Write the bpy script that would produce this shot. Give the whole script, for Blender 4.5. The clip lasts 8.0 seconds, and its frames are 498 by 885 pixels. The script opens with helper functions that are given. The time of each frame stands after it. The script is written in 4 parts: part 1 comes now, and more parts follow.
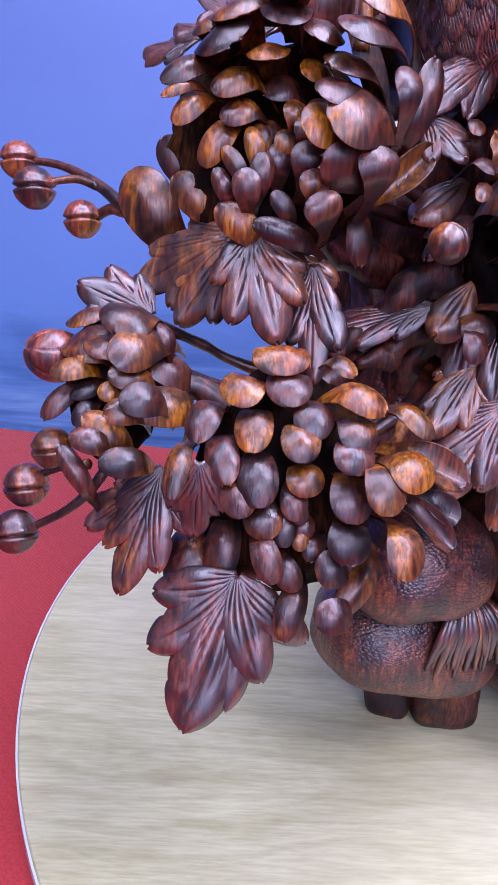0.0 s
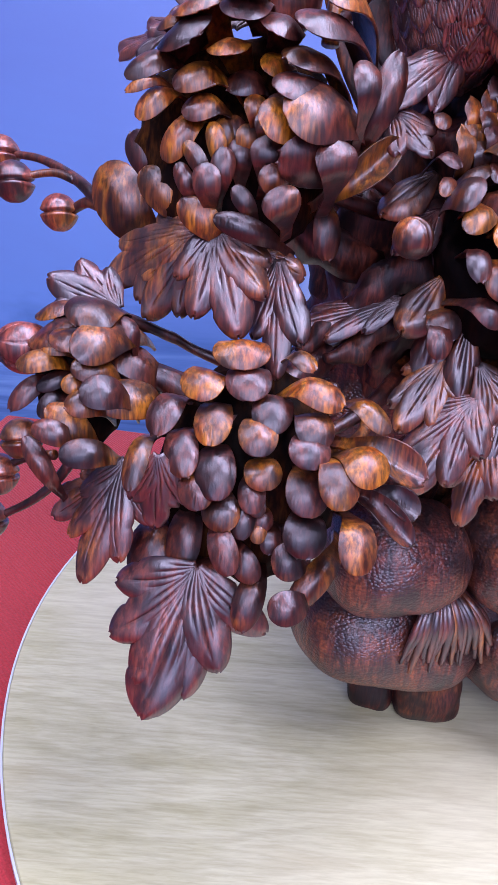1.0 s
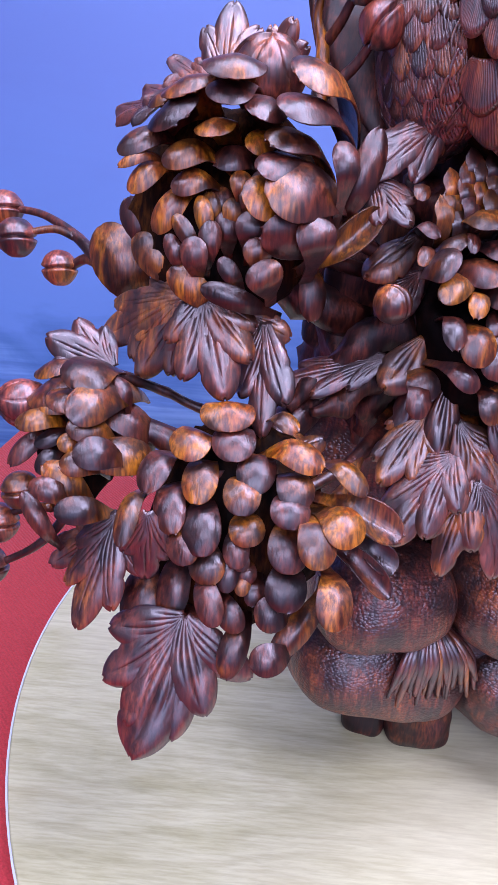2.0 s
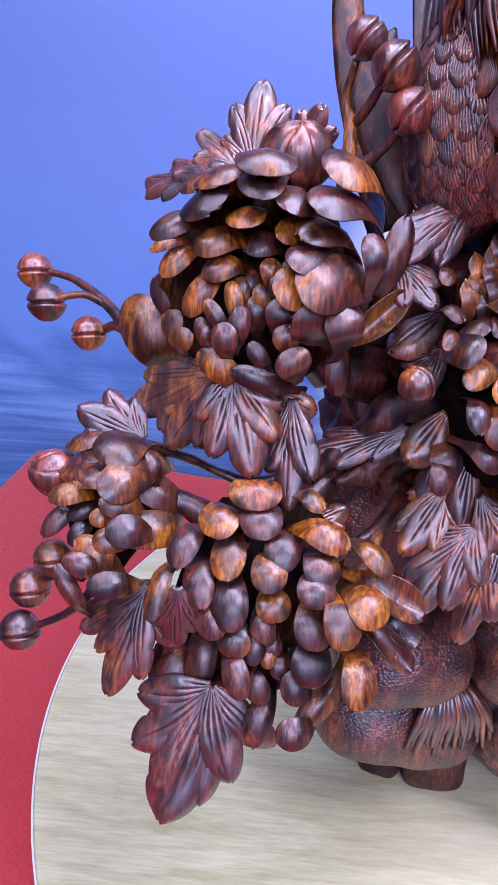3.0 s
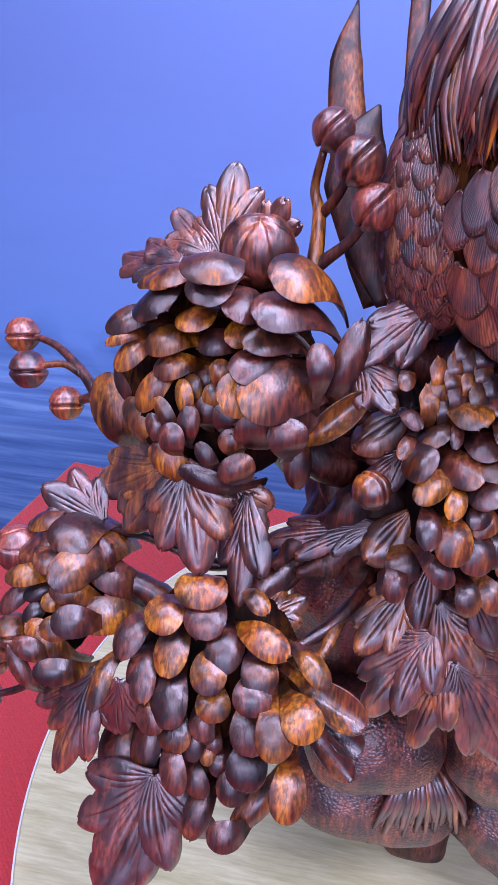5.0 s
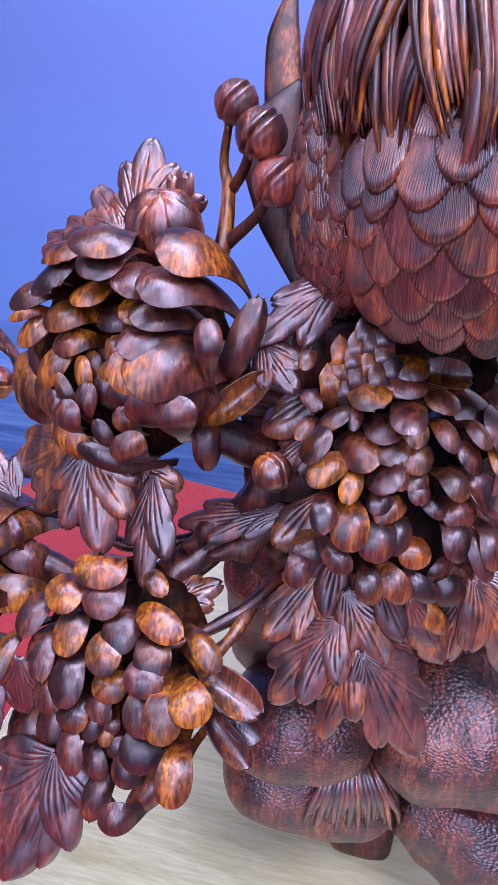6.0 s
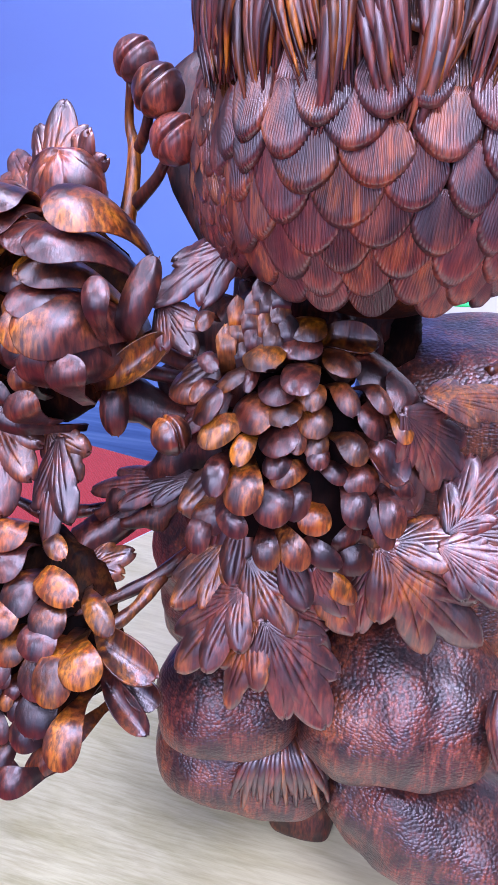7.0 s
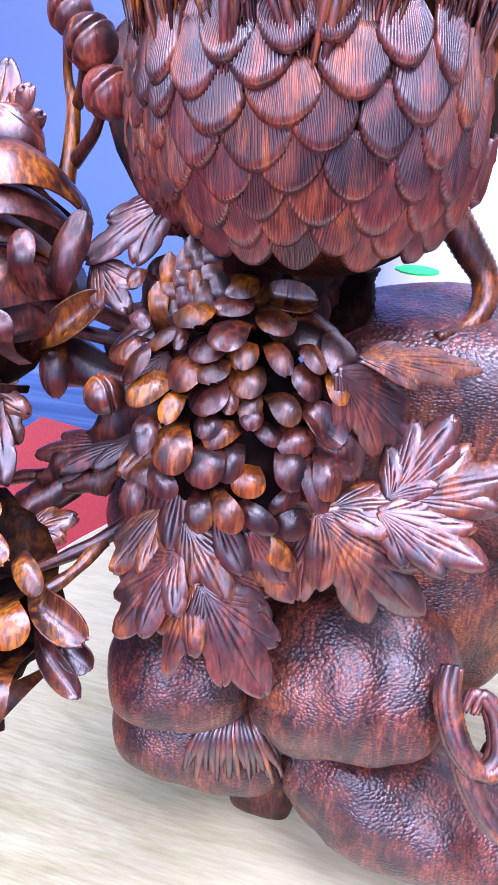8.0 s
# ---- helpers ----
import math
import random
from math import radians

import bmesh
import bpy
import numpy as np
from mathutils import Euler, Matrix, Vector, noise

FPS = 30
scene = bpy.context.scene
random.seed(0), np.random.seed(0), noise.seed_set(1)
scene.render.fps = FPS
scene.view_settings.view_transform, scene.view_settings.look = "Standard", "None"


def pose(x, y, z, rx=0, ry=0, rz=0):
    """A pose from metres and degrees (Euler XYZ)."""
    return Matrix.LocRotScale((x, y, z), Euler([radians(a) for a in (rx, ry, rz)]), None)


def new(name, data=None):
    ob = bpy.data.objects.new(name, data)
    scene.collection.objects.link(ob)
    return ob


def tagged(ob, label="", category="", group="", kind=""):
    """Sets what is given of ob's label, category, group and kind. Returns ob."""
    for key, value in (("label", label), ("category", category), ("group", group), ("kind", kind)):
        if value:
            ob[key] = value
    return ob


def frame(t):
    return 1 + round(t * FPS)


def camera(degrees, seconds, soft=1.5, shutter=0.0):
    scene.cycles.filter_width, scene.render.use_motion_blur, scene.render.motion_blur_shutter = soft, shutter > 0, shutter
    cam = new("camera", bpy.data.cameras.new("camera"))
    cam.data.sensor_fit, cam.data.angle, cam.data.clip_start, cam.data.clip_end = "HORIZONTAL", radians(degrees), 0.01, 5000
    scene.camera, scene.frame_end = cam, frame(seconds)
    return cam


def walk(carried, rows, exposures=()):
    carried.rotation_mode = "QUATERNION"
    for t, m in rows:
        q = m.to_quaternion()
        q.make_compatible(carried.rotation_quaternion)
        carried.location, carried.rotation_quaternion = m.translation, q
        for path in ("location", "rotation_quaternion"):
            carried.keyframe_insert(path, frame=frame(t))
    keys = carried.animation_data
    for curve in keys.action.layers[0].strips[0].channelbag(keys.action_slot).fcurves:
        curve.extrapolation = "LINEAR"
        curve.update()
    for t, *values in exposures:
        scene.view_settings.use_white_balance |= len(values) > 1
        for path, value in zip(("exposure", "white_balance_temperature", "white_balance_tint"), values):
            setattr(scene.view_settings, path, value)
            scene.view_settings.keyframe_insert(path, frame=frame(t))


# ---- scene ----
cam = camera(36.3, 8.0, soft=0.7)
METRES, EYE, TILT, LEAN, TURN = 0.6, 0.635, -25.79, -3.19, 0.0
ROWS = [
    (0.0, 0.0, 0.0, 0.0, 0.0, 0.0, -0.0),
    (0.5, 0.0356, -0.0008, -0.0004, 1.08, -0.47, -0.38),
    (1.0, 0.0807, -0.0078, 0.0065, 2.24, -0.91, -0.67),
    (2.5, 0.1266, -0.0739, 0.1385, 4.02, -1.85, -1.08),
    (3.0, 0.0981, -0.0719, 0.1958, 4.34, -2.27, -1.32),
    (3.5, 0.11, -0.0694, 0.2602, 5.13, -2.8, -1.75),
    (4.0, 0.1408, -0.0676, 0.3273, 6.54, -3.36, -2.36),
    (5.5, 0.3229, -0.014, 0.3549, 12.13, -4.46, -4.04),
    (6.0, 0.4095, 0.0169, 0.3395, 13.49, -4.61, -4.41),
    (6.5, 0.4842, 0.0404, 0.3206, 14.4, -4.75, -4.67),
    (7.0, 0.549, 0.0621, 0.3088, 15.12, -4.85, -4.94),
    (7.5, 0.5978, 0.0848, 0.2959, 15.76, -5.01, -5.17),
    (8.0, 0.643, 0.0998, 0.2758, 16.55, -5.27, -5.48),
]
walk(cam, [(t, pose(0, 0, EYE, TILT, LEAN, TURN) @ pose(METRES * x, METRES * y, METRES * z, 90 + pitch, roll, yaw)) for t, x, y, z, yaw, pitch, roll in ROWS], [(0.0, -0.12), (2.5, -0.04), (4.0, 0.0), (6.0, 0.05), (7.0, 0.24), (7.5, 0.46), (8.0, 0.56)])

# ---- world, lamps ----
world = bpy.data.worlds.new("world")
scene.world = world
world.use_nodes = True
world.node_tree.nodes["Background"].inputs[0].default_value = (0.8, 0.85, 1.0, 1)
world.node_tree.nodes["Background"].inputs[1].default_value = 0.02

LAMP_COLOUR = (0.77, 0.78, 1.0)
LAMPS = ((0.25, 0.65, 1.4, 0.7, 53), (-0.85, -0.1, 0.7, 0.7, 25), (1.1, -0.1, 0.8, 0.8, 54), (0.3, -2.0, 2.2, 1.5, 128))
CEILING = 2.2


def area_lamp(x, y, sx, sy, power):
    d = bpy.data.lights.new("panel_light", "AREA")
    d.shape, d.size, d.size_y, d.energy, d.color = "RECTANGLE", sx, sy, power, LAMP_COLOUR
    o = new("panel_light", d)
    o.matrix_world = pose(x, y, CEILING - 0.04)


for row in LAMPS:
    area_lamp(*row)


# assumed, unseen window behind the camera: its lamp adds bluish light from the front
ADDED_WINDOW = (-1.1, 1.7, 0.45, 1.85)
sky = bpy.data.lights.new("added_window_light", "AREA")
sky.shape, sky.size, sky.size_y, sky.energy, sky.color = "RECTANGLE", ADDED_WINDOW[1] - ADDED_WINDOW[0], ADDED_WINDOW[3] - ADDED_WINDOW[2], 34, (0.55, 0.64, 1.0)
new("added_window_light", sky).matrix_world = pose((ADDED_WINDOW[0] + ADDED_WINDOW[1]) / 2, -3.05, (ADDED_WINDOW[2] + ADDED_WINDOW[3]) / 2, 90, 0, 0)


# ---- materials ----
class Nodes:
    """Short hand for building a material's nodes."""

    def __init__(self, name):
        self.m = bpy.data.materials.new(name)
        self.m.use_nodes = True
        self.t = self.m.node_tree
        self.bsdf = self.t.nodes["Principled BSDF"]

    def add(self, kind, **links):
        n = self.t.nodes.new(kind)
        return n

    def link(self, a, b):
        self.t.links.new(a, b)

    def noise(self, vec, scale, detail=4, rough=0.55, dist=0.0):
        n = self.add("ShaderNodeTexNoise")
        n.inputs["Scale"].default_value = scale
        n.inputs["Detail"].default_value = detail
        n.inputs["Roughness"].default_value = rough
        n.inputs["Distortion"].default_value = dist
        self.link(vec, n.inputs["Vector"])
        return n.outputs["Fac"]

    def ramp(self, fac, stops):
        r = self.add("ShaderNodeValToRGB")
        e = r.color_ramp.elements
        while len(e) < len(stops):
            e.new(0.5)
        for el, (p, c) in zip(e, stops):
            el.position, el.color = p, (*c, 1) if len(c) == 3 else c
        self.link(fac, r.inputs["Fac"])
        return r.outputs["Color"]

    def math(self, op, a, b):
        n = self.add("ShaderNodeMath")
        n.operation = op
        for i, v in enumerate((a, b)):
            if isinstance(v, (int, float)):
                n.inputs[i].default_value = v
            else:
                self.link(v, n.inputs[i])
        return n.outputs[0]

    def mix(self, fac, a, b, blend="MIX"):
        n = self.add("ShaderNodeMix")
        n.data_type, n.blend_type = "RGBA", blend
        for i, v in ((0, fac), (6, a), (7, b)):
            if isinstance(v, (int, float)):
                n.inputs[i].default_value = v
            elif isinstance(v, tuple):
                n.inputs[i].default_value = (*v, 1)
            else:
                self.link(v, n.inputs[i])
        return n.outputs[2]

    def stretch(self, vec, scale, rot=(0, 0, 0)):
        n = self.add("ShaderNodeMapping")
        n.inputs["Scale"].default_value = scale
        n.inputs["Rotation"].default_value = [radians(a) for a in rot]
        self.link(vec, n.inputs["Vector"])
        return n.outputs["Vector"]

    def bump(self, height, strength, distance, below=None):
        n = self.add("ShaderNodeBump")
        n.inputs["Strength"].default_value = strength
        n.inputs["Distance"].default_value = distance
        self.link(height, n.inputs["Height"])
        if below is not None:
            self.link(below, n.inputs["Normal"])
        return n.outputs["Normal"]


def rosewood(name, skin=None, tint=1.0, gloss=0.35, spec=0.8, warmth=0.95):
    """Oiled rosewood: dark red-brown with orange and yellow streaks. skin: size of carved pebbled relief."""
    s = Nodes(name)
    geo = s.add("ShaderNodeNewGeometry").outputs["Position"]
    info = s.add("ShaderNodeObjectInfo").outputs["Random"]
    shift = s.add("ShaderNodeVectorMath")
    shift.operation = "SCALE"
    comb = s.add("ShaderNodeCombineXYZ")
    for i in range(3):
        s.link(info, comb.inputs[i])
    s.link(comb.outputs[0], shift.inputs[0])
    shift.inputs["Scale"].default_value = 0.35
    addv = s.add("ShaderNodeVectorMath")
    s.link(geo, addv.inputs[0])
    s.link(shift.outputs[0], addv.inputs[1])
    v = addv.outputs[0]
    grain_v = s.stretch(v, (1.0, 0.6, 0.12), (22, 18, 0))
    patch = s.noise(v, 17, 3, 0.5, 0.4)
    streak = s.noise(grain_v, 75, 3, 0.5, 0.9)
    fine = s.noise(grain_v, 420, 3, 0.6)
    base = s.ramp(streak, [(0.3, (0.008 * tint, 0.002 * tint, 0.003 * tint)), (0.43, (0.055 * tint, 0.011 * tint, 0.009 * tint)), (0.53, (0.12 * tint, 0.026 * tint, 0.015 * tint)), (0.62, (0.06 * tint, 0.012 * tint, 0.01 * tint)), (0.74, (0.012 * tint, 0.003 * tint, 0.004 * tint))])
    warm = s.ramp(streak, [(0.3, (0.08, 0.016, 0.003)), (0.44, (0.3, 0.07, 0.006)), (0.55, (0.46, 0.16, 0.01)), (0.7, (0.12, 0.028, 0.005))])
    pick = s.math("ADD", s.math("MULTIPLY", patch, 0.75), s.math("MULTIPLY", info, 0.34))
    mask = s.ramp(pick, [(0.52, (0, 0, 0)), (0.72, (1, 1, 1))])
    col = s.mix(s.math("MULTIPLY", mask, warmth), base, warm)
    dark = s.ramp(s.noise(v, 24, 3, 0.5, 0.4), [(0.4, (0.07, 0.06, 0.08)), (0.56, (1, 1, 1))])
    col = s.mix(0.85, col, dark, "MULTIPLY")
    col = s.mix(0.75, col, s.ramp(fine, [(0.38, (0.14, 0.12, 0.14)), (0.6, (1.35, 1.27, 1.2))]), "MULTIPLY")
    if skin:
        vor = s.add("ShaderNodeTexVoronoi")
        vor.feature = "F1"
        vor.inputs["Scale"].default_value = 1 / skin
        s.link(s.stretch(geo, (1.0, 1.0, 1.6), (25, 20, 0)), vor.inputs["Vector"])
        # crevice shade painted in: pebble tops lighter, gaps between them darker
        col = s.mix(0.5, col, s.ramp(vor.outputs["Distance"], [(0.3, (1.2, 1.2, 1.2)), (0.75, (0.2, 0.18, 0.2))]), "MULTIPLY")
    s.link(col, s.bsdf.inputs["Base Color"])
    rough = s.ramp(s.noise(v, 60, 3), [(0.3, (gloss - 0.06,) * 3), (0.75, (gloss + 0.16,) * 3)])
    s.link(rough, s.bsdf.inputs["Roughness"])
    s.bsdf.inputs["IOR"].default_value = 1.55
    s.bsdf.inputs["Specular IOR Level"].default_value = spec
    # lavender hue of the highlights is put into the wood's reflection colour
    s.bsdf.inputs["Specular Tint"].default_value = (0.86, 0.80, 1.0, 1)
    s.bsdf.inputs["Coat Weight"].default_value = 0.08 * spec
    s.bsdf.inputs["Coat Roughness"].default_value = 0.2
    n = s.bump(s.math("ADD", fine, s.math("MULTIPLY", streak, 0.8)), 0.4, 0.0008)
    if skin:
        n = s.bump(s.math("MULTIPLY", vor.outputs["Distance"], -1), 0.75, skin * 0.3, n)
    s.link(n, s.bsdf.inputs["Normal"])
    return s.m


def oak_board():
    s = Nodes("pale_oak_laminate")
    v = s.add("ShaderNodeTexCoord").outputs["Object"]
    w = s.noise(v, 2.2, 2, 0.5)
    long = s.stretch(v, (1.3, 5.0, 1.0), (0, 0, 4))
    big = s.noise(long, 2.6, 6, 0.6, 1.6)
    fine = s.noise(s.stretch(v, (7.0, 75.0, 1.0), (0, 0, 4)), 4.0, 5, 0.65, 0.3)
    rings = s.add("ShaderNodeTexWave")
    rings.wave_type, rings.bands_direction = "BANDS", "Y"
    rings.inputs["Scale"].default_value = 5.0
    rings.inputs["Distortion"].default_value = 14.0
    rings.inputs["Detail"].default_value = 4
    rings.inputs["Detail Scale"].default_value = 0.7
    s.link(s.stretch(v, (0.8, 2.2, 1), (0, 0, 5)), rings.inputs["Vector"])
    col = s.ramp(big, [(0.25, (0.44, 0.40, 0.24)), (0.42, (0.52, 0.49, 0.33)), (0.58, (0.59, 0.56, 0.40)), (0.8, (0.51, 0.46, 0.30))])
    col = s.mix(0.4, col, s.ramp(rings.outputs["Fac"], [(0.0, (0.72, 0.68, 0.6)), (0.5, (1, 1, 1)), (1, (0.92, 0.9, 0.86))]), "MULTIPLY")
    col = s.mix(0.5, col, s.ramp(fine, [(0.34, (0.66, 0.62, 0.54)), (0.6, (1.05, 1.05, 1.05))]), "MULTIPLY")
    col = s.mix(s.ramp(w, [(0.45, (0, 0, 0)), (0.7, (0.5, 0.5, 0.5))]), col, (0.68, 0.62, 0.5))
    s.link(col, s.bsdf.inputs["Base Color"])
    s.bsdf.inputs["Roughness"].default_value = 0.42
    s.link(s.bump(fine, 0.15, 0.0006), s.bsdf.inputs["Normal"])
    return s.m


def carpet():
    s = Nodes("red_ribbed_carpet")
    v = s.add("ShaderNodeTexCoord").outputs["Object"]
    rib = s.add("ShaderNodeTexWave")
    rib.wave_type, rib.bands_direction = "BANDS", "Y"
    rib.inputs["Scale"].default_value = 70
    rib.inputs["Distortion"].default_value = 1.6
    rib.inputs["Detail"].default_value = 3
    rib.inputs["Detail Scale"].default_value = 2.5
    s.link(s.stretch(v, (1, 1, 1), (0, 0, 38)), rib.inputs["Vector"])
    fuzz = s.noise(v, 420, 4, 0.7)
    patch = s.noise(v, 5, 3)
    col = s.ramp(fuzz, [(0.25, (0.25, 0.010, 0.018)), (0.7, (0.5, 0.028, 0.042))])
    col = s.mix(0.5, col, s.ramp(patch, [(0.3, (0.8, 0.8, 0.85)), (0.7, (1.1, 1.1, 1.1))]), "MULTIPLY")
    s.link(col, s.bsdf.inputs["Base Color"])
    s.bsdf.inputs["Roughness"].default_value = 0.95
    s.bsdf.inputs["Sheen Weight"].default_value = 0.25
    s.link(s.bump(s.math("ADD", rib.outputs["Fac"], s.math("MULTIPLY", fuzz, 0.9)), 0.35, 0.002), s.bsdf.inputs["Normal"])
    return s.m


def seascape():
    """Printed backdrop: blue sky over darker waves, with glare painted in as white on the right."""
    s = Nodes("printed_seascape")
    v = s.add("ShaderNodeTexCoord").outputs["Object"]
    sep = s.add("ShaderNodeSeparateXYZ")
    s.link(v, sep.inputs[0])
    warp = s.noise(s.stretch(v, (1.2, 1, 3.5), (0, -14, 0)), 1.6, 5, 0.55, 0.8)
    z = s.math("ADD", sep.outputs[2], s.math("MULTIPLY", s.math("SUBTRACT", warp, 0.5), 0.5))
    col = s.ramp(s.math("ADD", s.math("MULTIPLY", z, 0.5), 0.5), [(0.02, (0.11, 0.22, 0.62)), (0.08, (0.17, 0.31, 0.80)), (0.13, (0.10, 0.21, 0.60)), (0.19, (0.16, 0.29, 0.78)), (0.26, (0.16, 0.28, 0.75)), (0.5, (0.15, 0.235, 0.65)), (0.85, (0.15, 0.24, 0.61))])
    streaks = s.noise(s.stretch(v, (0.7, 1, 13), (0, -9, 0)), 2.6, 6, 0.62, 0.6)
    low = s.ramp(s.math("ADD", s.math("MULTIPLY", z, 0.5), 0.5), [(0.06, (1, 1, 1)), (0.18, (0, 0, 0))])
    col = s.mix(low, col, s.mix(1.0, col, s.ramp(streaks, [(0.34, (0.62, 0.66, 0.72)), (0.5, (1, 1, 1)), (0.66, (1.7, 1.5, 1.2))]), "MULTIPLY"))
    # glare on the right put into the colour as a fixed white area
    pale = s.ramp(s.math("ADD", sep.outputs[0], s.math("MULTIPLY", s.math("MAXIMUM", sep.outputs[2], -0.42), -0.35)), [(0.26, (0, 0, 0)), (0.42, (1, 1, 1))])
    col = s.mix(pale, col, (0.84, 0.86, 0.92))
    s.link(col, s.bsdf.inputs["Base Color"])
    s.bsdf.inputs["Roughness"].default_value = 0.5
    return s.m


def plain(name, col, rough=0.6, spread=0.08, scale=6.0):
    s = Nodes(name)
    v = s.add("ShaderNodeTexCoord").outputs["Object"]
    lo, hi = tuple(c * (1 - spread) for c in col), tuple(min(1, c * (1 + spread)) for c in col)
    s.link(s.ramp(s.noise(v, scale, 5), [(0.3, lo), (0.7, hi)]), s.bsdf.inputs["Base Color"])
    s.bsdf.inputs["Roughness"].default_value = rough
    s.link(s.bump(s.noise(v, 180, 3), 0.1, 0.001), s.bsdf.inputs["Normal"])
    return s.m


WOOD = rosewood("oiled_rosewood")
WOOD_LEAF = rosewood("oiled_rosewood_leaf", tint=1.4, gloss=0.4, spec=1.5, warmth=0.65)
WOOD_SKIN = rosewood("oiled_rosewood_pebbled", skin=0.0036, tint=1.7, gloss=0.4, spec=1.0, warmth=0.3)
# near-black tint: shade between petals and feathers painted in; also the dark leg
WOOD_DARK_SHADE = rosewood("dark_rosewood_gap_shade", tint=0.1, gloss=0.75, spec=0.1, warmth=0.15)
WOOD_FEATHER = rosewood("oiled_rosewood_feather", tint=1.9, gloss=0.4, spec=1.6, warmth=0.5)
WOOD_DULL = rosewood("bare_rosewood", tint=0.9, gloss=0.5, spec=0.45, warmth=0.35)
WOOD_PALE = rosewood("pale_rosewood", tint=2.6, gloss=0.36, spec=1.1, warmth=0.95)
OAK, RED, SEA = oak_board(), carpet(), seascape()
WALL = plain("wall_paint", (0.16, 0.16, 0.2))
CEIL = plain("ceiling_paint", (0.3, 0.3, 0.33))
FLOOR = plain("grey_floor", (0.08, 0.08, 0.09), 0.5)
EDGE = plain("pale_edge_band", (0.6, 0.62, 0.75), 0.35)
GREEN = plain("green_tape", (0.03, 0.72, 0.2), 0.45)


# ---- mesh helpers ----
def mesh_of(name, verts, faces, mat, smooth=True):
    me = bpy.data.meshes.new(name)
    me.from_pydata([tuple(v) for v in verts], [], faces)
    me.materials.append(mat)
    if smooth:
        me.polygons.foreach_set("use_smooth", [True] * len(me.polygons))
    me.update()
    return me


def part(name, data, parent, m=None, label=""):
    """Links mesh data as one object under parent; m is its pose in the world."""
    o = new(name, data)
    o.parent = parent
    if m is not None:
        o.matrix_world = m
        o.matrix_basis = parent_pose(parent).inverted() @ m
    if label:
        o["label"] = label
    return o


def parent_pose(o):
    m = o.matrix_basis.copy()
    while o.parent:
        o = o.parent
        m = o.matrix_basis @ m
    return m


def sheet(rows, thick):
    """A closed shell: a grid of points, a lower copy pushed back along the local normal, and a rim."""
    nr, nc = len(rows), len(rows[0])
    top = [Vector(p) for r in rows for p in r]
    low = []
    for i in range(nr):
        for j in range(nc):
            a = top[min(i + 1, nr - 1) * nc + j] - top[max(i - 1, 0) * nc + j]
            b = top[i * nc + min(j + 1, nc - 1)] - top[i * nc + max(j - 1, 0)]
            n = b.cross(a)
            n = n.normalized() if n.length > 1e-9 else Vector((0, 0, 1))
            low.append(top[i * nc + j] - n * thick)
    faces = []
    k = nr * nc
    for i in range(nr - 1):
        for j in range(nc - 1):
            q = (i * nc + j, i * nc + j + 1, (i + 1) * nc + j + 1, (i + 1) * nc + j)
            faces.append(q)
            faces.append(tuple(k + x for x in reversed(q)))
    ring = [j for j in range(nc)] + [i * nc + nc - 1 for i in range(1, nr)] + [(nr - 1) * nc + j for j in range(nc - 2, -1, -1)] + [i * nc for i in range(nr - 2, 0, -1)]
    for x, y in zip(ring, ring[1:] + ring[:1]):
        faces.append((x, k + x, k + y, y))
    return top + low, faces


def tube(points, radii, sides=10, steps=6, ring=0.0, lump=0.0):
    """A tapered tube through the points (a smooth curve). ring: height of ring ridges; lump: unevenness."""
    pts = [Vector(p) for p in points]
    ext = [2 * pts[0] - pts[1]] + pts + [2 * pts[-1] - pts[-2]]
    line, rad = [], []
    for i in range(len(pts) - 1):
        p0, p1, p2, p3 = ext[i:i + 4]
        for s in range(steps):
            t = s / steps
            line.append(0.5 * ((2 * p1) + (p2 - p0) * t + (2 * p0 - 5 * p1 + 4 * p2 - p3) * t * t + (3 * p1 - p0 - 3 * p2 + p3) * t ** 3))
            rad.append(radii[i] * (1 - t) + radii[i + 1] * t)
    line.append(pts[-1])
    rad.append(radii[-1])
    verts, faces = [], []
    side = None
    for i, p in enumerate(line):
        d = (line[min(i + 1, len(line) - 1)] - line[max(i - 1, 0)]).normalized()
        side = d.orthogonal().normalized() if side is None else (side - d * side.dot(d)).normalized()
        up = d.cross(side)
        for j in range(sides):
            a = 2 * math.pi * j / sides
            r = rad[i] * (1 + (ring if i % 2 else 0))
            q = p + (side * math.cos(a) + up * math.sin(a)) * r
            if lump:
                q += (side * math.cos(a) + up * math.sin(a)) * lump * rad[i] * noise.noise(q * 60)
            verts.append(q)
    n = len(line)
    for i in range(n - 1):
        for j in range(sides):
            k = (j + 1) % sides
            faces.append((i * sides + j, i * sides + k, (i + 1) * sides + k, (i + 1) * sides + j))
    faces.append(tuple(reversed(range(sides))))
    faces.append(tuple((n - 1) * sides + j for j in range(sides)))
    return verts, faces


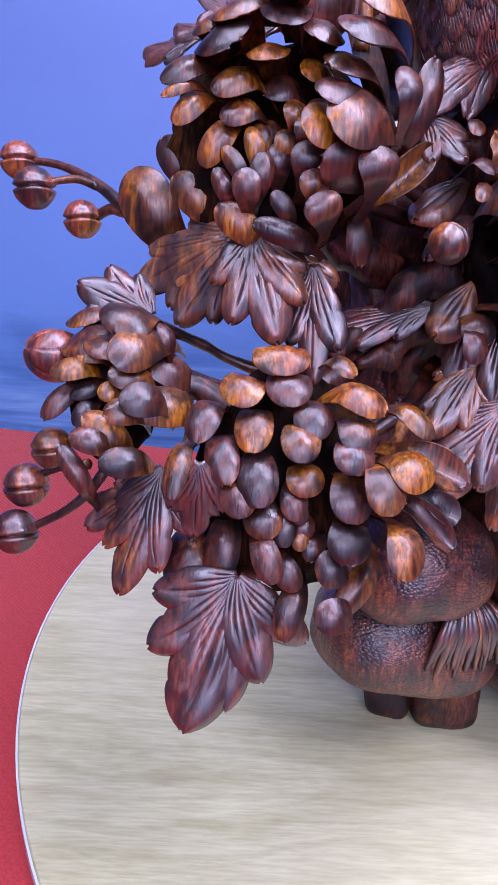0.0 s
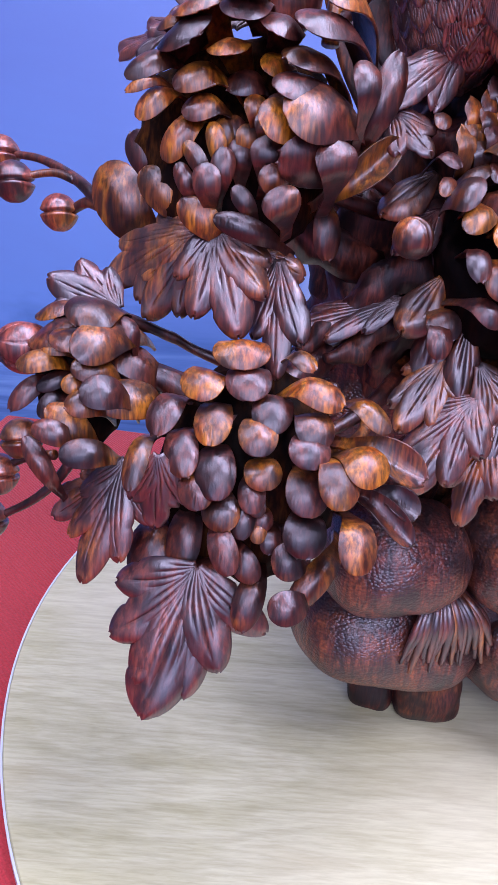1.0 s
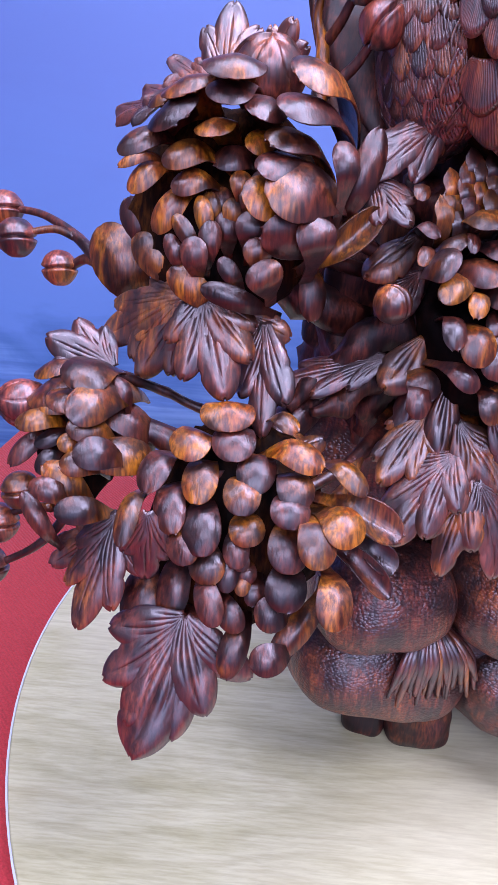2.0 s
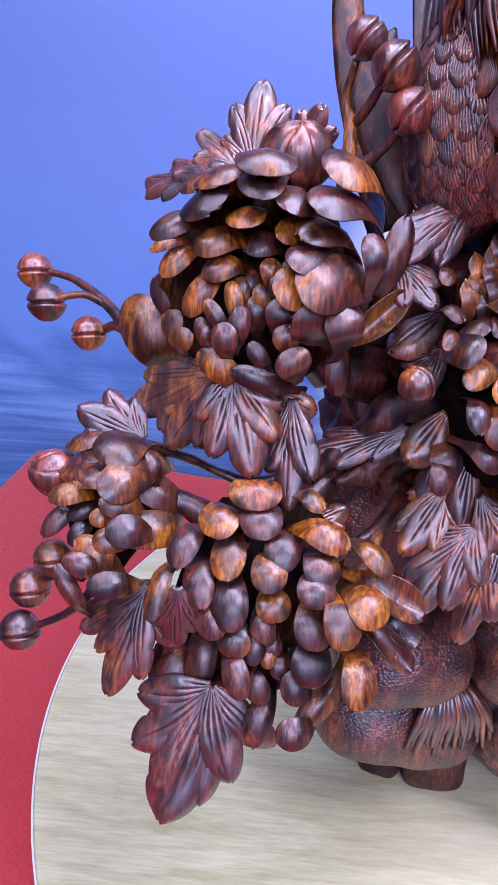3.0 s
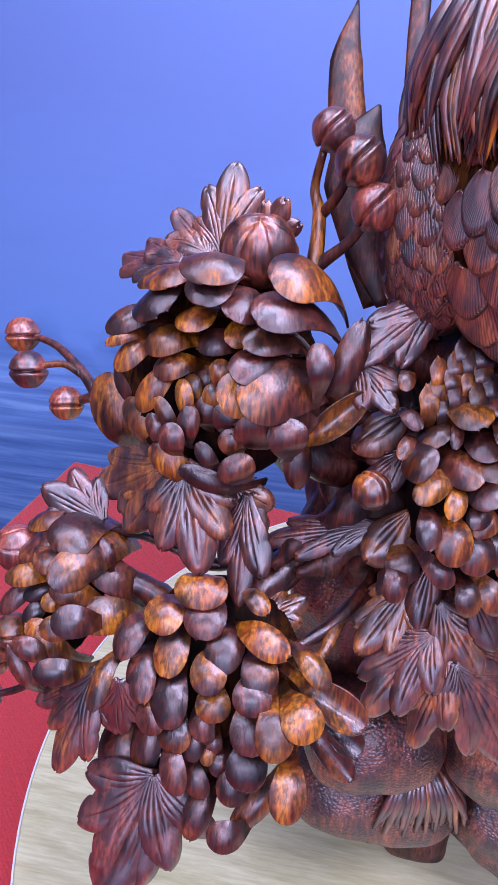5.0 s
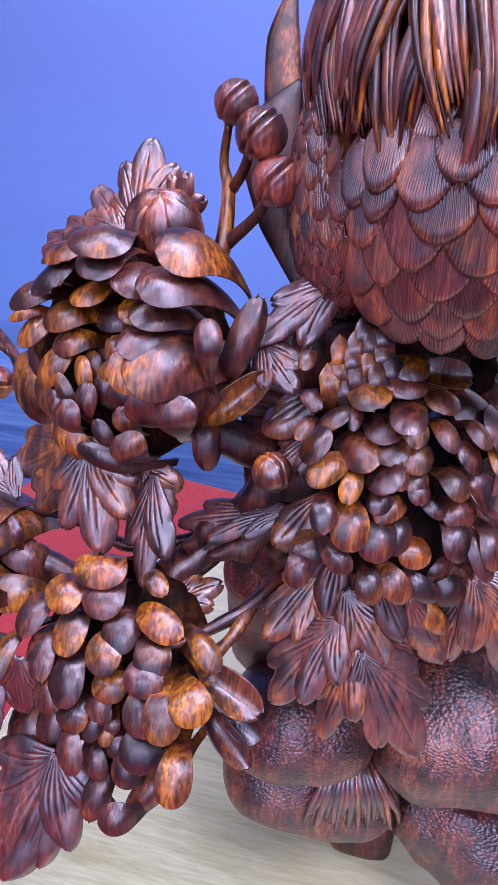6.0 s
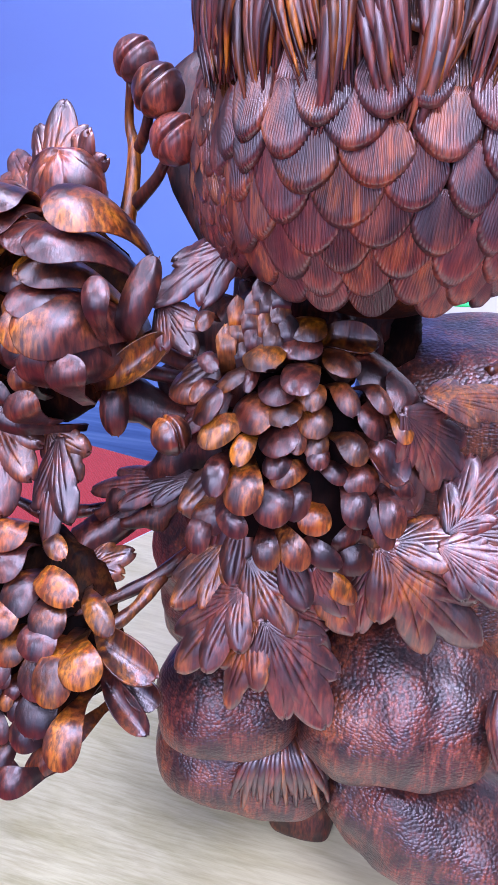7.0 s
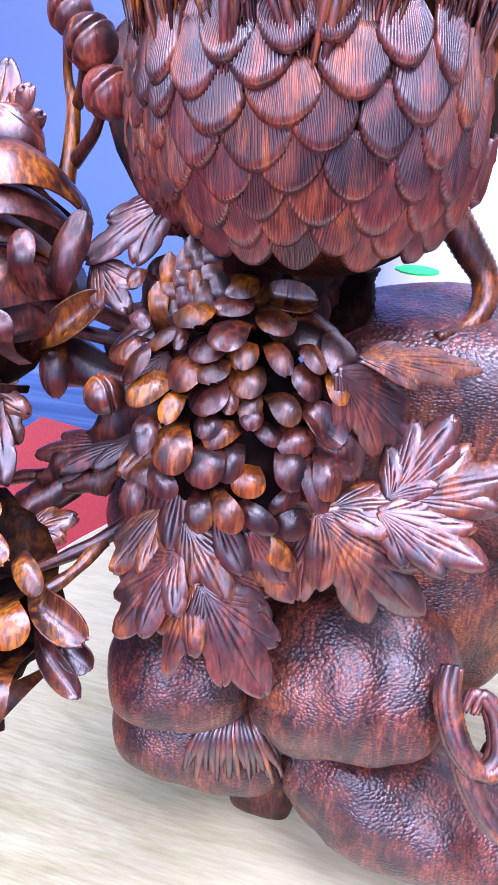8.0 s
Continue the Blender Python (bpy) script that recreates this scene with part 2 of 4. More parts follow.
def blob(radii, detail=5, lump=0.0, size=0.05, folds=(0, 0), square=2.0, seed=0.0):
    """A rounded mass with uneven swellings. folds: (count, depth) of creases round its height."""
    bm = bmesh.new()
    bmesh.ops.create_icosphere(bm, subdivisions=detail, radius=1)
    R = Vector(radii)
    for v in bm.verts:
        d = v.co.normalized()
        k = (abs(d.x) ** square + abs(d.y) ** square + abs(d.z) ** square) ** (-1 / square)
        p = Vector((d.x * R.x, d.y * R.y, d.z * R.z)) * k
        s = 1 + lump * noise.noise(p / size + Vector((seed, seed * 2, 0))) + 0.4 * lump * noise.noise(p / size * 2.3 + Vector((seed, 0, 5)))
        if folds[0]:
            s -= folds[1] * max(0.0, math.cos(d.z * folds[0] + 2 * noise.noise(d * 1.5 + Vector((seed, 0, 0)))) - 0.55)
        v.co = p * s
    me = bpy.data.meshes.new("blob")
    bm.to_mesh(me)
    bm.free()
    me.polygons.foreach_set("use_smooth", [True] * len(me.polygons))
    return me


def box_mesh(name, a, b, mat, bevel=0.0):
    bm = bmesh.new()
    bmesh.ops.create_cube(bm, size=1)
    for v in bm.verts:
        v.co = Vector([(p + q) / 2 + c * (q - p) for p, q, c in zip(a, b, v.co)])
    if bevel:
        bmesh.ops.bevel(bm, geom=bm.edges[:], offset=bevel, segments=3, profile=0.5, affect="EDGES")
    me = bpy.data.meshes.new(name)
    bm.to_mesh(me)
    bm.free()
    me.materials.append(mat)
    return me


# ---- the setting ----
X0, X1, Y0, Y1, Z0 = -2.6, 3.4, -3.0, 2.1, -0.75
tagged(new("floor", box_mesh("floor", (X0, Y0, Z0 - 0.1), (X1, Y1, Z0), FLOOR)), "plain grey floor of the show room", "floor", kind="structure")
tagged(new("ceiling", box_mesh("ceiling", (X0, Y0, CEILING), (X1, Y1, CEILING + 0.1), CEIL)), "pale grey painted ceiling", "ceiling", kind="structure")
for nm, a, b in (("wall_west", (X0 - 0.1, Y0, Z0), (X0, Y1, CEILING)), ("wall_east", (X1, Y0, Z0), (X1 + 0.1, Y1, CEILING)), ("wall_north", (X0 - 0.1, Y1, Z0), (X1 + 0.1, Y1 + 0.1, CEILING))):
    tagged(new(nm, box_mesh(nm, a, b, WALL)), "plain grey painted wall", "wall", kind="structure")
# south wall left open for the added, unseen window
for nm, a, b in (("wall_south", (X0 - 0.1, Y0 - 0.1, Z0), (X1 + 0.1, Y0, ADDED_WINDOW[2])), ("wall_south_top", (X0 - 0.1, Y0 - 0.1, ADDED_WINDOW[3]), (X1 + 0.1, Y0, CEILING)), ("wall_south_west", (X0 - 0.1, Y0 - 0.1, ADDED_WINDOW[2]), (ADDED_WINDOW[0], Y0, ADDED_WINDOW[3])), ("wall_south_east", (ADDED_WINDOW[1], Y0 - 0.1, ADDED_WINDOW[2]), (X1 + 0.1, Y0, ADDED_WINDOW[3]))):
    tagged(new(nm, box_mesh(nm, a, b, WALL)), "plain grey painted wall beside the added window", "wall", kind="structure")
window = tagged(new("added_window", None), "wide unseen window in a slim white frame, added for front light", "window", kind="structure")
for x0, x1, z0, z1 in ((ADDED_WINDOW[0], ADDED_WINDOW[1], ADDED_WINDOW[2], ADDED_WINDOW[2] + 0.05), (ADDED_WINDOW[0], ADDED_WINDOW[1], ADDED_WINDOW[3] - 0.05, ADDED_WINDOW[3]), (ADDED_WINDOW[0], ADDED_WINDOW[0] + 0.05, ADDED_WINDOW[2] + 0.05, ADDED_WINDOW[3] - 0.05), (ADDED_WINDOW[1] - 0.05, ADDED_WINDOW[1], ADDED_WINDOW[2] + 0.05, ADDED_WINDOW[3] - 0.05), (0.28, 0.32, ADDED_WINDOW[2] + 0.05, ADDED_WINDOW[3] - 0.05)):
    part("added_window_frame", box_mesh("added_window_frame", (x0, Y0 - 0.04, z0), (x1, Y0 + 0.02, z1), EDGE, 0.004), window)
back = tagged(new("backdrop", box_mesh("backdrop", (X0 + 0.02, -0.02, -1.4), (X1 - 0.02, 0.02, 1.5), SEA)), "printed seascape backdrop in blue, white glare painted in on the right", "backdrop", kind="structure")
back.location = (0, 1.95, 0.68)
for x, y, sx, sy, power in LAMPS:
    lamp = tagged(new("ceiling_light", box_mesh("ceiling_light", (x - sx / 2 - 0.02, y - sy / 2 - 0.02, CEILING - 0.03), (x + sx / 2 + 0.02, y + sy / 2 + 0.02, CEILING), WALL, 0.004)), "flat white ceiling panel lamp, switched on", "lamp", "ceiling panel lamps")

platform = tagged(new("display_platform", None), "low display platform covered in red ribbed carpet", "platform")
platform.location = (-0.462, 1.366, 0)
platform.rotation_euler = (0, 0, radians(-9))
part("carpet_top", box_mesh("carpet_top", (0, -2.4, -0.045), (2.0, 0, -0.016), RED, 0.008), platform)
part("plinth", box_mesh("plinth", (0.01, -2.39, Z0), (1.99, -0.01, -0.045), RED, 0.004), platform)


def round_board():
    root = tagged(new("round_board", None), "round pale oak board lying on red carpet", "board")
    root.location = (0.414, 0.73, 0)
    for nm, r, z0, z1, mat in (("board", 0.638, -0.016, 0.0, OAK), ("edge_band", 0.6405, -0.0165, -0.0012, EDGE)):
        n = 160
        ring = [(math.cos(2 * math.pi * i / n), math.sin(2 * math.pi * i / n)) for i in range(n)]
        if nm == "board":
            verts = [(r * c, r * s, z0) for c, s in ring] + [(r * c, r * s, z1 - 0.0015) for c, s in ring] + [((r - 0.0015) * c, (r - 0.0015) * s, z1) for c, s in ring]
            faces = [tuple(reversed(range(n))), tuple(range(2 * n, 3 * n))]
            faces += [(k * n + i, k * n + (i + 1) % n, (k + 1) * n + (i + 1) % n, (k + 1) * n + i) for k in (0, 1) for i in range(n)]
        else:
            verts = [(q * c, q * s, z) for q, z in ((r, z0), (r, z1), (r - 0.0022, z1), (r - 0.0022, z0)) for c, s in ring]
            faces = [(k * n + i, k * n + (i + 1) % n, ((k + 1) % 4) * n + (i + 1) % n, ((k + 1) % 4) * n + i) for k in range(4) for i in range(n)]
        part(nm, mesh_of(nm, verts, faces, mat, False), root)


round_board()

# ---- the carving ----
carving = tagged(new("wood_carving", None), "glossy dark rosewood carving of a bird among chrysanthemums on a beast", "sculpture")
carving.location = (0.3, 0.7, 0.0)


def petal_mesh(kind, seed):
    """A carved petal, one long and one wide about the origin: a thin domed spoon whose claw runs down and back."""
    rng = random.Random(seed)
    skew, crimp, phase = rng.uniform(-0.06, 0.06), rng.uniform(0.008, 0.02), rng.uniform(0, 6)
    rows = []
    ys = [-1.0, -0.86, -0.72, -0.58, -0.46, -0.34, -0.2, -0.05, 0.1, 0.22, 0.32, 0.4, 0.45, 0.475, 0.489]
    if kind == "cup":
        ys = [-1.5, -1.3, -1.1, -0.9] + ys[2:]
    for y in ys:
        if kind == "cup" and y <= 0:
            half = 0.5 * (1 - 0.4 * min(1, -y / 1.4) ** 1.5)
        elif kind == "scale":
            half = 0.5 * (max(0.0, 1 - abs(2 * y) ** 1.35) ** 0.9 if y > 0 else 1 - 0.35 * min(1, -y))
        elif y > 0:
            half = 0.5 * max(0.0, 1 - (2 * y) ** 2.1) ** 0.5
        else:
            half = 0.5 * (1 - 0.66 * min(1, -y / 0.7) ** 1.9)
        row = []
        for i in range(13):
            u = math.sin(math.pi / 2 * (-1 + i / 6))
            x = u * half + skew * y * y * 2
            r2 = (2 * u * half) ** 2
            if kind == "boat":
                z = 0.34 * r2 ** 0.9 + 0.16 * (2 * y) ** 2 * (y > 0)
            elif kind == "cup":
                z = -0.24 * r2 - 0.26 * (2 * y) ** 2 * (y > 0) + 0.05 * max(0, r2 - 0.7)
            elif kind == "scale":
                z = -0.14 * r2 - 0.1 * (2 * y) ** 2 * (y > 0)
            else:
                z = -0.2 * r2 - 0.24 * (2 * y) ** 2 * (y > 0) + 0.04 * max(0, r2 - 0.7) - 0.25 * (2 * y) ** 2 * (y < 0)
            if kind == "cup" and y < 0:
                z += -0.8 * y * y
            elif y < 0:
                z += -0.12 * (2 * y) ** 2 - 2.1 * max(0, -y - 0.34) ** 1.35
                z += 0.5 * r2 * max(0, -y - 0.3)
            z += crimp * math.sin(5 * u + 4 * y + phase) + 0.012 * math.exp(-(u / 0.05) ** 2) * (y < 0.3)
            row.append((x, y, z))
        rows.append(row)
    v, f = sheet(rows, 0.055)
    return mesh_of("petal", v, f, WOOD)


PETALS = {kind: [petal_mesh(kind, 3 * k + 1) for k in range(4)] for kind in ("spoon", "boat", "scale", "cup")}
PETAL_COUNT = [0]


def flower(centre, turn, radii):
    # core coloured near-black to paint the shade in the gaps between petals
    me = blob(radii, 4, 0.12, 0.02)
    me.materials.append(WOOD_DARK_SHADE)
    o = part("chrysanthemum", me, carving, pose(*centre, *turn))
    o["heart"] = centre
    return o


def petal(owner, kind, place, turn, length, width):
    m = pose(*place, *turn) @ Matrix.Diagonal((width * 0.97, length * 1.02, 0.38 * (length + width), 1))
    PETAL_COUNT[0] += 1
    return part("petal", PETALS[kind][PETAL_COUNT[0] * 7 % 4], owner, m)


def cup(owner, place, length, width, curl=42):
    """A petal that stands forward from its flower and curls in over the heart: its rounded back looks outward."""
    PETAL_COUNT[0] += 1
    axis = parent_pose(owner).to_3x3() @ Vector((-0.1, -0.12, 1)).normalized()
    out = Vector(place) - Vector(owner["heart"])
    out = (out - axis * out.dot(axis)).normalized()
    lean = radians(curl + 6 * math.sin(PETAL_COUNT[0] * 2.4))
    n = out * math.cos(lean) + axis * math.sin(lean)
    y = axis * math.cos(lean) - out * math.sin(lean)
    m = Matrix((y.cross(n), y, n)).transposed().to_4x4()
    m.translation = Vector(place)
    m = m @ pose(0, 0, 0, 0, 0, 7 * math.sin(PETAL_COUNT[0] * 1.7))
    return part("petal", PETALS["cup"][PETAL_COUNT[0] * 7 % 4], owner, m @ Matrix.Diagonal((width, length, 0.36 * (length + width), 1)))


def shell(owner, place, ahead, face, length, width):
    """A broad petal whose tip looks ahead and whose strap bends back round the flower; face: the way its back looks."""
    PETAL_COUNT[0] += 1
    y = Vector(ahead).normalized()
    n = Vector(face)
    n = (n - y * n.dot(y)).normalized()
    m = Matrix((y.cross(n), y, n)).transposed().to_4x4()
    m.translation = Vector(place)
    return part("petal", PETALS["cup"][PETAL_COUNT[0] * 7 % 4], owner, m @ Matrix.Diagonal((width, length, 0.36 * (length + width), 1)))


def leaf_mesh(length, width, lobes, droop, seed):
    """A lobed leaf along y: tongues that spread from the stalk, each cut with long grooves, joined in one shell."""
    rng = random.Random(seed)
    # for each tongue: tip across (of the width), tip along (of the length), half width (of the width)
    tongues = [(0.0, 1.0, 0.23 if lobes else 0.5)]
    for side in (-1, 1):
        if lobes == 1:
            tongues.append((0.4 * side, 0.68, 0.23))
        elif lobes == 2:
            tongues += [(0.38 * side, 0.75, 0.175), (0.49 * side, 0.39, 0.15)]
        elif lobes == 3:
            tongues += [(0.2 * side, 0.84, 0.17), (0.4 * side, 0.6, 0.15), (0.52 * side, 0.26, 0.13)]
    nu, nv = 22, 12
    verts, faces = [], []
    for k, (ax, ay, aw) in enumerate(tongues):
        tip = Vector((ax * width * rng.uniform(0.9, 1.1), ay * length * rng.uniform(0.94, 1.06) if k else length))
        mid = Vector((tip.x * 0.28, tip.y * 0.52))
        hw = aw * width * rng.uniform(0.92, 1.1)
        bend, tooth, lift = rng.uniform(-0.08, 0.08) * width, rng.uniform(0.55, 0.75), rng.uniform(-0.03, 0.03) * width
        rows = []
        for i in range(nu + 1):
            u = 1 - (1 - i / nu) ** 1.25
            p = mid * (2 * u * (1 - u)) + tip * u * u
            d = (mid * (2 - 4 * u) + tip * (2 * u)).normalized()
            w = hw * (0.16 + 0.84 * math.sin(math.pi / 2 * min(1, u / 0.62)) ** 1.2) * max(0.0, 1 - max(0, (u - 0.55) / 0.45) ** 2.4) ** 0.62
            row = []
            for j in range(-nv, nv + 1):
                v = j / nv
                wv = w * (1 - 0.16 * math.exp(-((u - tooth - 0.07 * (v > 0)) / 0.04) ** 2) * (abs(v) > 0.5))
                x, y = p.x + d.y * wv * v + bend * u * u * 0.4, p.y - d.x * wv * v
                z = -droop * length * (y / length) ** 2 - 0.5 * x * x / width + lift * u
                z += hw * (0.17 * (1 - v * v) * min(1, 2 * u) - 0.12 * max(0, abs(v) - 0.8) * 3)
                for c, deep, end in ((0, 1.3, 0.92), (0.33, 0.9, 0.7), (-0.33, 0.9, 0.76), (0.66, 0.5, 0.5)):
                    z -= 0.12 * hw * deep * math.exp(-((v - c) / 0.065) ** 2) * max(0, min(1, 3.5 * (end - u))) * min(1, 4 * u)
                z += hw * (0.13 * math.sin(5 * u + 2 * v + seed) + 0.05 * math.sin(11 * u - 3 * v + 2 * seed)) * u
                row.append((x, y, z))
            rows.append(row)
        v, f = sheet(rows, -0.0026)
        o = len(verts)
        verts += v
        faces += [tuple(o + q for q in face) for face in f]
    return mesh_of("leaf", verts, faces, WOOD_LEAF)


LEAF_COUNT = [0]


def leaf(base, tip, face, width, lobes, droop=0.06):
    """A leaf from its stalk to its tip; face: the way its upper side looks."""
    LEAF_COUNT[0] += 1
    a, b = Vector(base), Vector(tip)
    y = (b - a).normalized()
    n = Vector(face)
    n = (n - y * n.dot(y)).normalized()
    m = Matrix((y.cross(n), y, n)).transposed().to_4x4()
    m.translation = a + n * 0.002
    return part("leaf", leaf_mesh((b - a).length, width, lobes, droop, LEAF_COUNT[0]), carving, m)


def pod_mesh():
    """A round seed capsule: a deep crack with raised lips, and a shallow line on either side of it."""
    n, mrings = 64, 90
    verts, faces = [], []
    for i in range(mrings + 1):
        a = math.pi * i / mrings
        for j in range(n):
            b = 2 * math.pi * j / n
            d = Vector((math.cos(a), math.sin(a) * math.cos(b), math.sin(a) * math.sin(b)))
            q = d.x + 0.1 * math.sin(2.4 * d.y) + 0.05 * d.z
            s = 1 - 0.2 * math.exp(-(q / 0.07) ** 2) + 0.04 * math.exp(-((abs(q) - 0.19) / 0.1) ** 2)
            verts.append(d * (s + 0.03 * noise.noise(d * 2.2)))
    for i in range(mrings):
        for j in range(n):
            k = (j + 1) % n
            faces.append((i * n + j, (i + 1) * n + j, (i + 1) * n + k, i * n + k))
    return mesh_of("seed_pod", verts, faces, WOOD_PALE)


def bud_mesh():
    """A closed flower bud of overlapping upright segments."""
    n, mrings = 90, 30
    verts, faces = [], []
    for i in range(mrings + 1):
        a = math.pi * i / mrings
        for j in range(n):
            b = 2 * math.pi * j / n
            w = (b * 6 / (2 * math.pi) + 0.16 * math.sin(2 * a)) % 1
            s = 1 + 0.09 * (w - 0.5) - 0.1 * math.exp(-((w - 0.02) / 0.05) ** 2) * math.sin(a)
            verts.append((math.sin(a) * math.cos(b) * s, math.sin(a) * math.sin(b) * s, math.cos(a) * (0.92 + 0.05 * math.sin(3 * b))))
    for i in range(mrings):
        for j in range(n):
            k = (j + 1) % n
            faces.append((i * n + j, (i + 1) * n + j, (i + 1) * n + k, i * n + k))
    return mesh_of("bud", verts, faces, WOOD_PALE)


POD, BUD = pod_mesh(), bud_mesh()


def pod(place, r, across):
    """across: the way that stands square to the crack."""
    m = Vector(across).to_track_quat("X", "Z").to_matrix().to_4x4()
    m.translation = Vector(place)
    return part("seed_pod", POD, carving, m @ Matrix.Diagonal((r, r, r, 1)))


def bud(place, turn, radii):
    return part("bud", BUD, carving, pose(*place, *turn) @ Matrix.Diagonal((*radii, 1)))


def stem(name, points, radii, mat=None, **kw):
    v, f = tube(points, radii, **kw)
    return part(name, mesh_of(name, v, f, mat or WOOD), carving, Matrix())


def mass(name, place, turn, radii, mat, **kw):
    me = blob(radii, **kw)
    me.materials.append(mat)
    return part(name, me, carving, pose(*place, *turn))


# chrysanthemums
a = flower((0.0207, 0.6069, 0.5847), (61.2, -2.5, 5.4), (0.0773, 0.0824, 0.0297))
cup(a, (0.025, 0.55, 0.693), 0.0305, 0.0440)
cup(a, (-0.01, 0.57, 0.679), 0.0290, 0.0417)
cup(a, (0.022, 0.554, 0.678), 0.0347, 0.0337)
cup(a, (-0.021, 0.563, 0.662), 0.0347, 0.0419)
cup(a, (0.048, 0.553, 0.668), 0.0345, 0.0318)
petal(a, "spoon", (-0.044, 0.572, 0.64), (-32, -36, 126), 0.0379, 0.0222)
cup(a, (0.011, 0.557, 0.654), 0.0313, 0.0296)
petal(a, "spoon", (-0.047, 0.566, 0.627), (-30, -40, 121), 0.0269, 0.0120)
petal(a, "spoon", (-0.039, 0.563, 0.617), (-45, -25, 146), 0.0350, 0.0211)
petal(a, "spoon", (-0.009, 0.554, 0.634), (-28, -42, 124), 0.0347, 0.0240)
cup(a, (0.045, 0.559, 0.644), 0.0285, 0.0206)
petal(a, "spoon", (0.024, 0.567, 0.631), (-14, -46, 113), 0.0284, 0.0225)
petal(a, "spoon", (-0.005, 0.551, 0.615), (-30, -45, 126), 0.0281, 0.0211)
petal(a, "spoon", (0.103, 0.534, 0.638), (51, -2, 14), 0.0276, 0.0197)
petal(a, "spoon", (-0.02, 0.548, 0.595), (-62, -25, 160), 0.0378, 0.0212)
petal(a, "spoon", (-0.054, 0.588, 0.581), (60, -31, -2), 0.0349, 0.0251)
petal(a, "spoon", (-0.037, 0.568, 0.556), (63, -47, 8), 0.0429, 0.0279)
petal(a, "spoon", (-0.015, 0.538, 0.569), (68, -24, 4), 0.0234, 0.0137)
petal(a, "spoon", (0.002, 0.523, 0.571), (70, -9, 3), 0.0229, 0.0207)
petal(a, "spoon", (0.012, 0.533, 0.579), (69, 6, -1), 0.0258, 0.0179)
petal(a, "spoon", (0.023, 0.543, 0.586), (68, -3, 4), 0.0232, 0.0190)
petal(a, "spoon", (0.044, 0.531, 0.59), (67, -1, 8), 0.0226, 0.0288)
petal(a, "spoon", (0.016, 0.566, 0.599), (63, -4, 2), 0.0236, 0.0205)
petal(a, "spoon", (0.047, 0.523, 0.575), (68, -20, 15), 0.0183, 0.0218)
petal(a, "spoon", (0.027, 0.525, 0.559), (67, -35, 17), 0.0223, 0.0143)
petal(a, "spoon", (0.053, 0.508, 0.562), (67, -29, 19), 0.0203, 0.0284)
petal(a, "spoon", (0.087, 0.513, 0.59), (66, -9, 15), 0.0243, 0.0297)
petal(a, "spoon", (0.09, 0.573, 0.531), (-74, -1, -163), 0.0406, 0.0233)
petal(a, "spoon", (-0.003, 0.531, 0.545), (63, -52, 20), 0.0371, 0.0239)
petal(a, "spoon", (0.028, 0.519, 0.542), (44, -66, 47), 0.0422, 0.0184)
petal(a, "spoon", (0.028, 0.546, 0.597), (65, -2, 6), 0.0186, 0.0180)
petal(a, "spoon", (0.01, 0.553, 0.598), (65, -9, 3), 0.0205, 0.0154)
petal(a, "spoon", (0.041, 0.541, 0.607), (64, -1, 8), 0.0182, 0.0195)
petal(a, "spoon", (0.006, 0.545, 0.594), (65, -14, 5), 0.0266, 0.0143)
petal(a, "spoon", (-0.007, 0.538, 0.583), (64, -33, 12), 0.0265, 0.0135)
cup(a, (-0.03, 0.59, 0.669), 0.0229, 0.0292)
petal(a, "spoon", (0.032, 0.548, 0.617), (53, -5, 10), 0.0176, 0.0168)
petal(a, "spoon", (0.048, 0.543, 0.619), (49, -23, 28), 0.0172, 0.0167)
petal(a, "spoon", (-0.076, 0.604, 0.545), (63, -35, -2), 0.0611, 0.0465)
petal(a, "spoon", (0.122, 0.559, 0.631), (66, 21, 7), 0.0562, 0.0238)
petal(a, "boat", (0.114, 0.569, 0.58), (64, 51, -1), 0.0552, 0.0230)
shell(a, (0.083, 0.556, 0.690), (-0.72, -0.65, 0.0), (0.42, -0.35, 0.82), 0.040, 0.042)
shell(a, (0.076, 0.544, 0.671), (-0.72, -0.65, 0.0), (0.35, -0.3, 0.9), 0.046, 0.038)
shell(a, (0.066, 0.545, 0.650), (-0.7, -0.68, 0.0), (0.3, -0.35, 0.9), 0.040, 0.032)
shell(a, (0.061, 0.532, 0.634), (-0.7, -0.68, -0.1), (0.3, -0.4, 0.85), 0.040, 0.031)
shell(a, (0.075, 0.521, 0.619), (-0.75, -0.6, -0.15), (0.45, -0.65, 0.6), 0.050, 0.044)
shell(a, (0.052, 0.527, 0.612), (-0.75, -0.6, -0.2), (0.3, -0.75, 0.6), 0.034, 0.034)
shell(a, (0.074, 0.522, 0.584), (-0.85, -0.45, 0.1), (0.4, -0.85, -0.15), 0.050, 0.036)
b = flower((0.0428, 0.5022, 0.3658), (61.2, -2.5, 5.4), (0.0688, 0.0828, 0.0265))
petal(b, "spoon", (0.032, 0.491, 0.467), (-32, 1, -179), 0.0299, 0.0423)
petal(b, "spoon", (0.038, 0.48, 0.45), (-34, 1, -179), 0.0325, 0.0339)
petal(b, "spoon", (0.006, 0.48, 0.447), (-34, -9, 159), 0.0302, 0.0326)
petal(b, "spoon", (-0.02, 0.474, 0.425), (-38, -4, 160), 0.0374, 0.0260)
petal(b, "spoon", (0.015, 0.466, 0.424), (-38, 2, 174), 0.0378, 0.0280)
petal(b, "spoon", (0.056, 0.468, 0.433), (-36, -7, 176), 0.0354, 0.0299)
petal(b, "spoon", (0.047, 0.454, 0.421), (-40, 0, -178), 0.0318, 0.0286)
